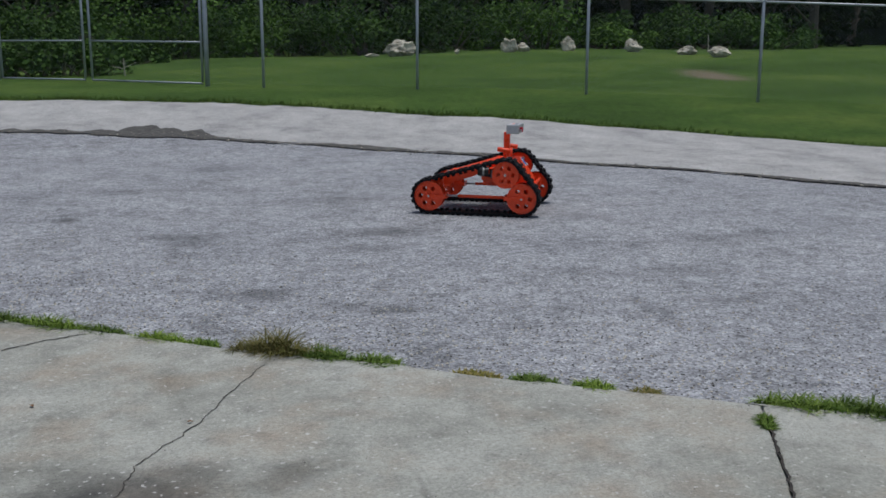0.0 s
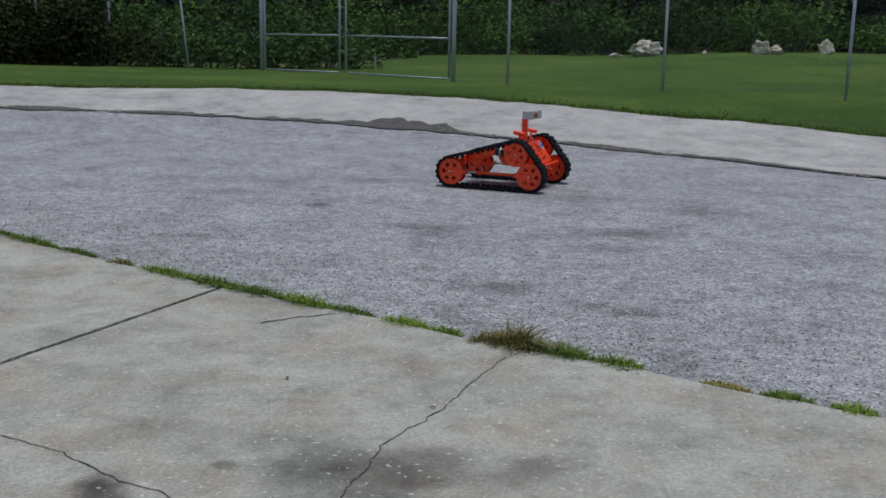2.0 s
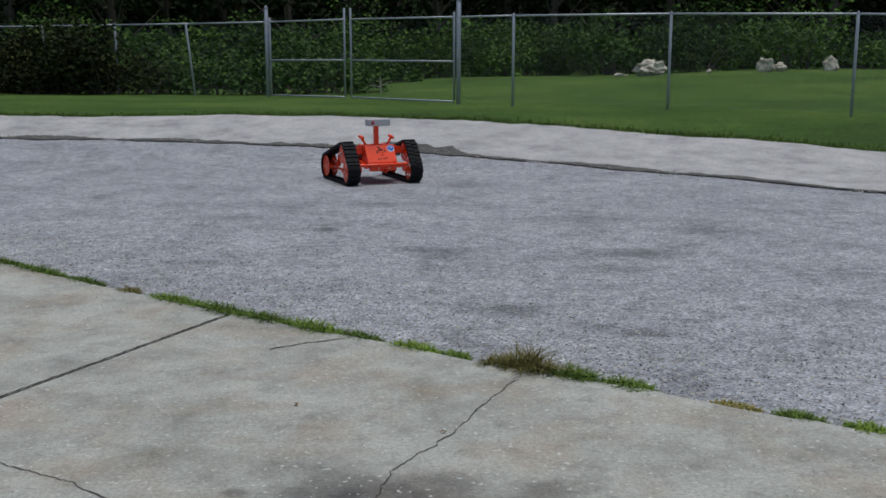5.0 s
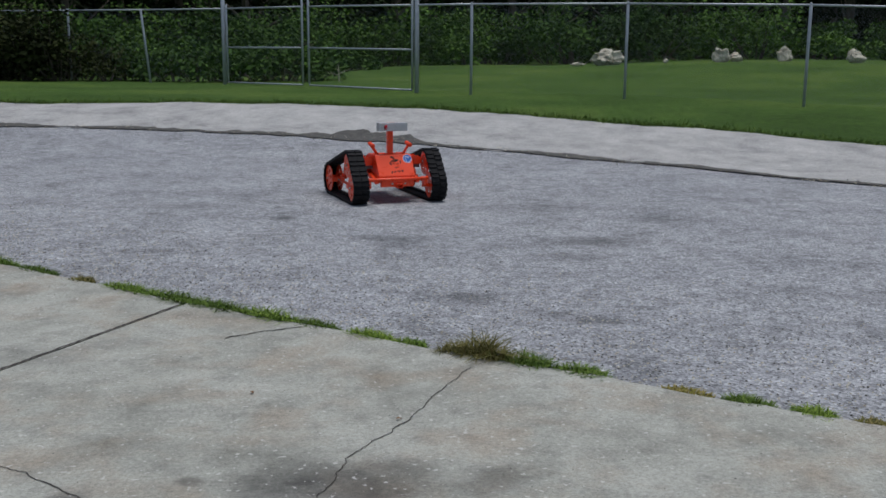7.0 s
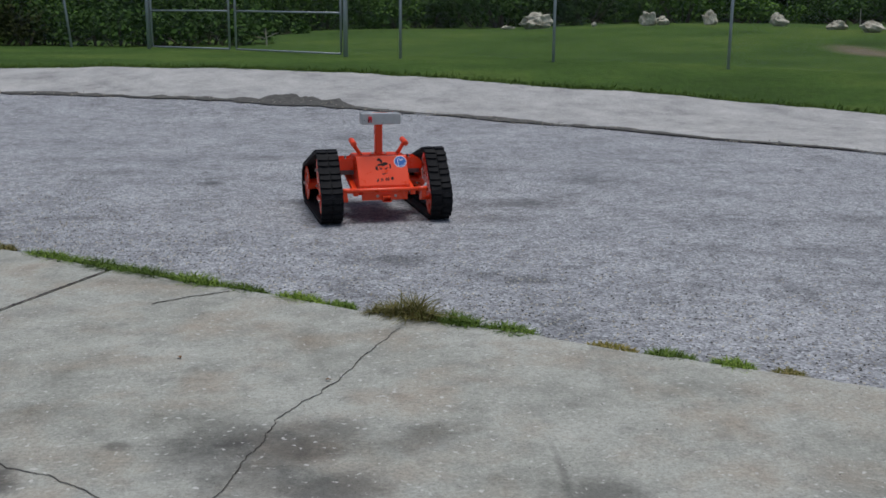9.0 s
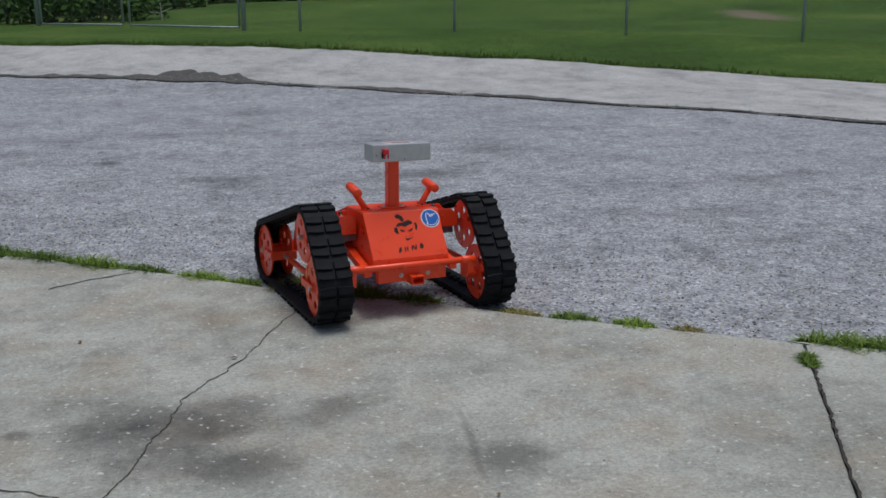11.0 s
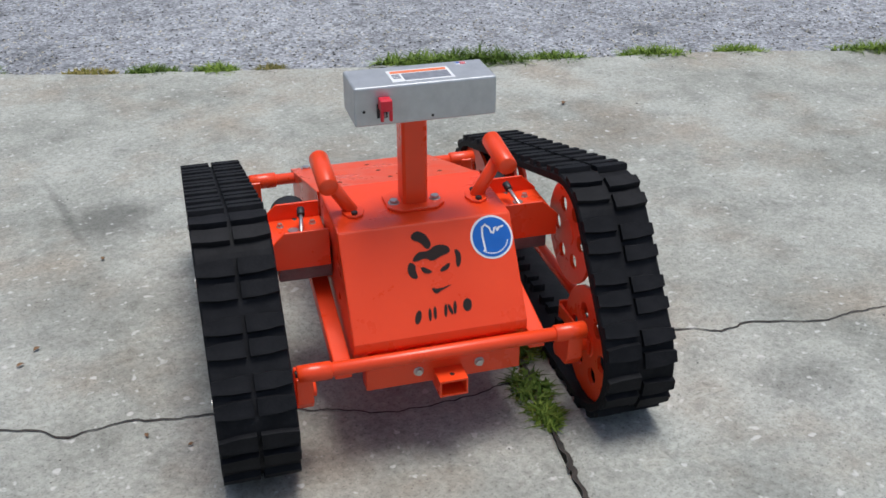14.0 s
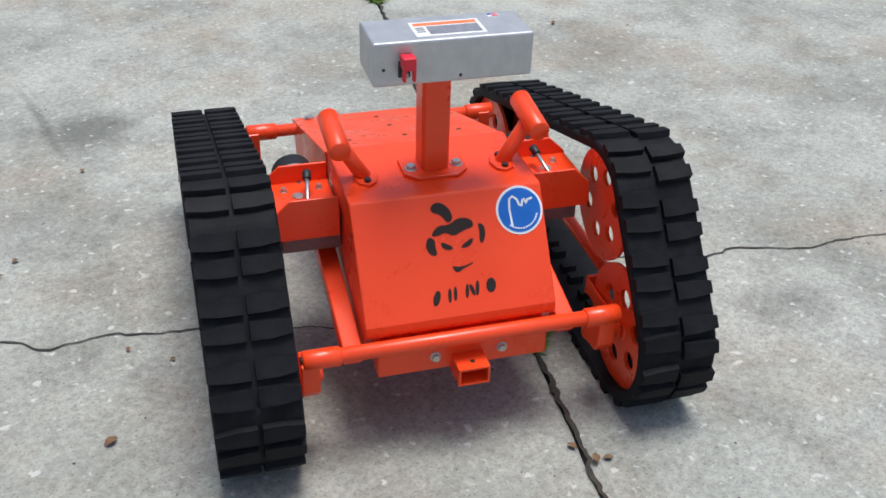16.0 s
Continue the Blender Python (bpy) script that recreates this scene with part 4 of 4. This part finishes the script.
# mast, control box, handles
MX = 0.137
base = bevelled(Mesh().prism([(MX - 0.055, -0.03), (MX - 0.03, -0.062), (MX + 0.03, -0.062), (MX + 0.052, -0.04), (MX + 0.052, 0.04), (MX + 0.03, 0.062), (MX - 0.03, 0.062), (MX - 0.055, 0.03)], TOP, TOP + 0.007).make("mast_plate", ORANGE, robot), 0.002)
for y in (-0.045, 0.045):
    bolt(MX + 0.012, y, TOP + 0.007, base, 0.0095)
Mesh().box(MX - 0.027, MX + 0.027, -0.027, 0.027, TOP + 0.005, 0.690, b=0.006).make("mast", ORANGE, robot)
BX0, BX1, BZ0, BZ1, BW = 0.152, 0.263, 0.685, 0.763, 0.141
cbox = bevelled(Mesh().box(BX0, BX1, -BW, BW, BZ0, BZ1).make("control_box", ALU, robot, "silver aluminium control box on the mast"), 0.004)
Mesh().box(BX0 + 0.03, BX1 - 0.015, -0.062, 0.062, BZ1, BZ1 + 0.001).make("label_plate", WHITE, cbox, "white printed label")
Mesh().box(BX0 + 0.036, BX0 + 0.048, -0.056, 0.056, BZ1 + 0.001, BZ1 + 0.0016).make("label_stripe", ORANGE_PRINT, cbox)
Mesh().box(BX0 + 0.053, BX1 - 0.022, -0.036, 0.056, BZ1 + 0.001, BZ1 + 0.0016).make("label_print", GREY, cbox)
for i in range(3):
    Mesh().box(BX0 + 0.055 + i * 0.009, BX0 + 0.06 + i * 0.009, -0.056, -0.041, BZ1 + 0.001, BZ1 + 0.0016).make("label_bar", GREY, cbox)
flag = Mesh().box(BX0 + 0.012, BX0 + 0.026, 0.085, 0.105, BZ1, BZ1 + 0.001).make("flag_sticker", WHITE, cbox)
for i in range(3):
    Mesh().box(BX0 + 0.013 + i * 0.005, BX0 + 0.0155 + i * 0.005, 0.092, 0.104, BZ1 + 0.001, BZ1 + 0.0014).make("flag_stripe", RED, cbox)
Mesh().box(BX0 + 0.0125, BX0 + 0.02, 0.0855, 0.092, BZ1 + 0.001, BZ1 + 0.0015).make("flag_corner", BLUE, cbox)
sw = Mesh().box(BX1, BX1 + 0.004, -0.098, -0.078, 0.702, 0.730).make("switch_plate", BLACK, robot)
cover = Mesh().box(BX1 + 0.002, BX1 + 0.028, -0.096, -0.073, 0.722, 0.744).box(BX1 + 0.018, BX1 + 0.028, -0.096, -0.090, 0.702, 0.724).box(BX1 + 0.018, BX1 + 0.028, -0.079, -0.073, 0.702, 0.724)
bevelled(cover.make("switch_cover", RED, robot, "red flip-up safety switch cover"), 0.002)
Mesh().rod((BX1 + 0.003, -0.086, 0.714), (BX1 + 0.014, -0.086, 0.709), 0.003).make("toggle", ZINC, robot, smooth=True)
for y, z in ((-0.123, 0.716), (0.012, 0.696)):
    Mesh().rod((BX1 - 0.001, y, z), (BX1 + 0.0012, y, z), 0.003, n=10).make("screw", BLACK, cbox)
for s in (-1, 1):
    hb = bevelled(Mesh().prism(oval(0.155, s * 0.135, 0.036, 0.024, 0, 8), TOP, TOP + 0.006).make("handle_plate", ORANGE, robot), 0.0015)
    a, b = Vector((0.152, s * 0.135, TOP)), Vector((0.146, s * 0.190, TOP + 0.086))
    Mesh().rod(a, b, 0.0145, n=8).make("handle_stem", ORANGE, robot, smooth=True)
    Mesh().rod((0.204, s * 0.190, 0.540), (0.086, s * 0.190, 0.556), 0.0205, n=20).make("handle_grip", ORANGE, robot, smooth=True)
    for dx in (-0.022, 0.022):
        Mesh().rod((0.155 + dx, s * 0.135, TOP + 0.005), (0.155 + dx, s * 0.135, TOP + 0.012), 0.007, n=6).make("bolt", BLACK, hb)

# wheels: two pierced discs and a rim
SPIN = []


def pierced_disc(m, r, y, holes, k=16):
    """A round plate with a ring of round holes and a small hub."""
    hub, hr, hc = 0.03, r * 0.155, r * 0.56
    for h in range(holes):
        mid = 2 * math.pi * h / holes
        half = math.pi / holes
        edge = []
        per = k // 4
        for q in range(k):
            e, u = divmod(q, per)
            u = u / per
            rr, aa = ((r, -half + 2 * half * u), (r + (hub - r) * u, half), (hub, half - 2 * half * u), (hub + (r - hub) * u, -half))[e]
            edge.append((rr * math.cos(mid + aa), rr * math.sin(mid + aa)))
        ring = []
        for q in range(k):
            a = mid - 0.75 * math.pi + 2 * math.pi * q / k + math.pi / 2
            ring.append((hc * math.cos(mid) + hr * math.cos(a), hc * math.sin(mid) + hr * math.sin(a)))
        vs = [(x, yy, z) for yy in (y - 0.004, y + 0.004) for x, z in edge + ring]
        fs = []
        for q in range(k):
            p = (q + 1) % k
            fs += [(q, p, k + p, k + q), (2 * k + q, 3 * k + q, 3 * k + p, 2 * k + p), (k + q, k + p, 3 * k + p, 3 * k + q)]
            if q < per:
                fs.append((q, 2 * k + q, 2 * k + p, p))
        m.add(vs, fs)


def weld(ob):
    bm = bmesh.new()
    bm.from_mesh(ob.data)
    bmesh.ops.remove_doubles(bm, verts=bm.verts, dist=0.0002)
    bm.to_mesh(ob.data)
    bm.free()


def wheel(cx, cz, side, r, name, holes):
    w = 0.052
    ob = Mesh().rod((0, -w - 0.006, 0), (0, w + 0.006, 0), 0.031, n=24).make(name, ORANGE, robot, "pierced orange steel wheel")
    for y in (-w, w):
        m = Mesh()
        pierced_disc(m, r, y, holes)
        weld(m.make("disc", ORANGE, ob))
    ob.location = (cx, side * TRACK_Y, cz)
    nut = Mesh().rod((0, side * 0.056, 0), (0, side * 0.080, 0), 0.011, n=6)
    nut.make("axle_nut", ZINC, ob)
    SPIN.append((ob, side, r + 0.011))
    return ob


TREADS = []
PITCH_N = 48
for side in (-1, 1):
    for x in (AXLE_F, AXLE_R):
        wheel(x, AXLE_Z, side, WHEEL_R, "wheel", 6)
    wheel(SPROCKET[0], SPROCKET[1], side, SPROCKET_R, "sprocket", 6)
    # belt
    n = 220
    m = Mesh()
    yc, hw = side * TRACK_Y, TRACK_W / 2
    for i in range(n):
        s = BELT_LEN * i / n
        x, z, _ = on_belt(s)
        a = belt_ang(s)
        nx, nz = math.sin(a), -math.cos(a)
        for dy, d in ((-hw, -0.004), (-hw + 0.004, 0.0), (hw - 0.004, 0.0), (hw, -0.004), (hw, -BELT), (-hw, -BELT)):
            m.v.append((x + nx * d, yc + dy, z + nz * d))
    m.f = [(6 * i + j, 6 * i + (j + 1) % 6, 6 * ((i + 1) % n) + (j + 1) % 6, 6 * ((i + 1) % n) + j) for i in range(n) for j in range(6)]
    belt = m.make("track_belt", RUBBER, robot, "black rubber track belt", smooth=False)
    # tread rows: two staggered blocks, with drive teeth inside
    tr = Mesh()
    stagger = 0.011 if side > 0 else 0.0
    for y0, y1, dx in ((-hw + 0.001, -0.004, -stagger), (0.004, hw - 0.001, stagger)):
        vs = []
        for y in (y0, (y0 + y1) / 2, y1):
            k = 0.72 if abs(y) > hw * 0.9 else 1.0
            vs += [(dx + px * k, y, pz) for px, pz in ((-0.0185, -0.002), (0.0185, -0.002), (0.0162, LUG), (-0.0162, LUG))]
        fs = [(0, 1, 2, 3), (11, 10, 9, 8)] + [(b * 4 + i, b * 4 + (i + 1) % 4, (b + 1) * 4 + (i + 1) % 4, (b + 1) * 4 + i) for b in (0, 1) for i in range(4)]
        tr.add(vs, [f[::-1] for f in fs])
    tr.prism([(-0.012, -0.016), (0.012, -0.016), (0.012, 0.016), (-0.012, 0.016)], -BELT - 0.020, -BELT + 0.002)
    me = None
    for i in range(PITCH_N):
        if me is None:
            ob = tr.make("tread_bar", RUBBER, belt)
            me = ob.data
        else:
            ob = new("tread_bar", me)
            ob.parent = belt
        TREADS.append((ob, side, BELT_LEN * (i + (0.09 if i % 2 == 0 else -0.09)) / PITCH_N))
    # fork brackets and the tension rod inside the loop
    yo = side * (TRACK_Y + 0.066)
    for x0, d in ((AXLE_F, -1), (AXLE_R, 1)):
        fork = Mesh()
        for y in (yo, side * (TRACK_Y - 0.062)):
            ring = [(x0 - 0.018 * d, AXLE_Z - 0.016), (x0 + 0.15 * d, AXLE_Z - 0.016), (x0 + 0.15 * d, AXLE_Z + 0.016), (x0 - 0.018 * d, AXLE_Z + 0.016)]
            vs = [(x, y - 0.003, z) for x, z in ring] + [(x, y + 0.003, z) for x, z in ring]
            fork.add(vs, [(0, 1, 2, 3), (7, 6, 5, 4), (0, 4, 5, 1), (1, 5, 6, 2), (2, 6, 7, 3), (3, 7, 4, 0)])
        fork.box(min(x0 + 0.148 * d, x0 + 0.156 * d), max(x0 + 0.148 * d, x0 + 0.156 * d), side * TRACK_Y - 0.064, side * TRACK_Y + 0.064, AXLE_Z - 0.022, AXLE_Z + 0.022)
        bevelled(fork.make("fork_bracket", ORANGE, robot), 0.002)
    Mesh().rod((AXLE_R + 0.15, side * TRACK_Y, AXLE_Z), (AXLE_R + 0.26, side * TRACK_Y, AXLE_Z), 0.009).make("rod_end", ZINC, robot, "bare steel threaded rod end", smooth=True)
    Mesh().rod((AXLE_R + 0.25, side * TRACK_Y, AXLE_Z), (AXLE_F - 0.15, side * TRACK_Y, AXLE_Z), 0.014).make("tension_rod", ORANGE, robot, smooth=True)
    # arm that carries the rear wheel
    bevelled(side_plate([(REAR_X - 0.018, REAR_Z + 0.01), (REAR_X + 0.022, REAR_Z + 0.005), (REAR_X + 0.022, REAR_Z - 0.07), (-0.43, 0.150), (-0.52, 0.150), (-0.52, 0.195), (-0.46, 0.205)], side * 0.285 - 0.022, side * 0.285 + 0.008, "rear_arm"))
    Mesh().rod((AXLE_R, side * 0.262, AXLE_Z), (AXLE_R, side * 0.345, AXLE_Z), 0.016).make("axle_stub", ORANGE, robot, smooth=True)

# seconds, place, heading, height, roll, pitch
DRIVE = [
    (0, 2.203, 8.907, -23.5, 0, 0, 0),
    (0.5, 1.679, 9.282, -23.2, 0, 0, 0),
    (1, 1.160, 9.700, -23.0, 0, 0, 0),
    (1.5, 0.703, 10.045, -21.8, 0, 0, 0),
    (2, 0.239, 10.380, -20.4, 0, 0, 0),
    (2.5, -0.338, 10.704, -20.7, 0, 0, 0),
    (3, -0.866, 11.088, -26.0, 0, 0, 0),
    (3.5, -1.079, 11.517, -47.6, 0, 0, 0),
    (4, -1.215, 12.051, -66.4, 0, 0, 0),
    (4.5, -1.434, 12.398, -65.5, 0, 0, 0),
    (5, -1.485, 12.513, -64.0, 0, 0, 0),
    (5.5, -1.370, 12.210, -64.5, 0, 0, 0),
    (6.5, -0.890, 10.900, -67.5, 0, 0, 0),
    (7.5, -0.450, 9.490, -70.8, 0, 0, 0),
    (8, -0.279, 8.925, -77.5, 0, 0, 0),
    (8.5, -0.155, 8.245, -78.6, 0, 0, 0),
    (9.5, 0.090, 6.880, -78.5, 0, 0, 0),
    (10.5, 0.350, 5.380, -76.5, 0, 0, 0),
    (11, 0.473, 4.715, -74.3, 0.008, -1.5, -1.5),
    (11.5, 0.615, 4.260, -70.7, 0.02, 0, 0),
    (12, 0.829, 3.577, -69.7, 0.02, 0, 0),
    (12.5, 1.010, 3.006, -69.5, 0.02, 0, 0),
    (13, 1.172, 2.581, -82.4, 0.02, 0, 0),
    (13.5, 1.205, 2.202, -102.0, 0.02, 0, 0),
    (14, 1.118, 1.794, -106.8, 0.02, 0, 0),
    (14.5, 1.060, 1.578, -107.1, 0.02, 0, 0),
    (15, 1.060, 1.578, -107.1, 0.02, 0, 0),
    (16, 1.060, 1.578, -107.1, 0.02, 0, 0),
]


def motions():
    walk(cam, PATH, EXPOSURES)
    walk(robot, [(t, pose(x, y, z + gz(x, y), roll, pitch, h)) for t, x, y, h, z, roll, pitch in DRIVE])
    # how far each track has run, every tenth of a second
    ts = [i / 10 for i in range(161)]
    run = {-1: [0.0], 1: [0.0]}
    prev = None
    for t in ts:
        for a, b in zip(DRIVE, DRIVE[1:]):
            if t <= b[0] + 1e-6:
                k = (t - a[0]) / (b[0] - a[0])
                x, y, h = (a[j] + (b[j] - a[j]) * k for j in (1, 2, 3))
                break
        if prev:
            hd = radians((h + prev[2]) / 2)
            d = (x - prev[0]) * math.cos(hd) + (y - prev[1]) * math.sin(hd)
            w = radians(h - prev[2]) * TRACK_Y
            run[1].append(run[1][-1] + d - w)
            run[-1].append(run[-1][-1] + d + w)
        prev = (x, y, h)
    stop = ts.index(14.6)
    pick = list(range(stop + 1)) + [160]
    for ob, side, r in SPIN:
        at0 = ob.location.copy()
        walk(ob, [(ts[i], Matrix.Translation(at0) @ Matrix.Rotation(run[side][i] / r, 4, "Y")) for i in pick])
    for ob, side, s0 in TREADS:
        rows = []
        for i in pick:
            s = s0 - run[side][i]
            x, z, _ = on_belt(s)
            rows.append((ts[i], Matrix.Translation((x, side * TRACK_Y, z)) @ Matrix.Rotation(-belt_ang(s) + math.pi, 4, "Y")))
        walk(ob, rows)


motions()
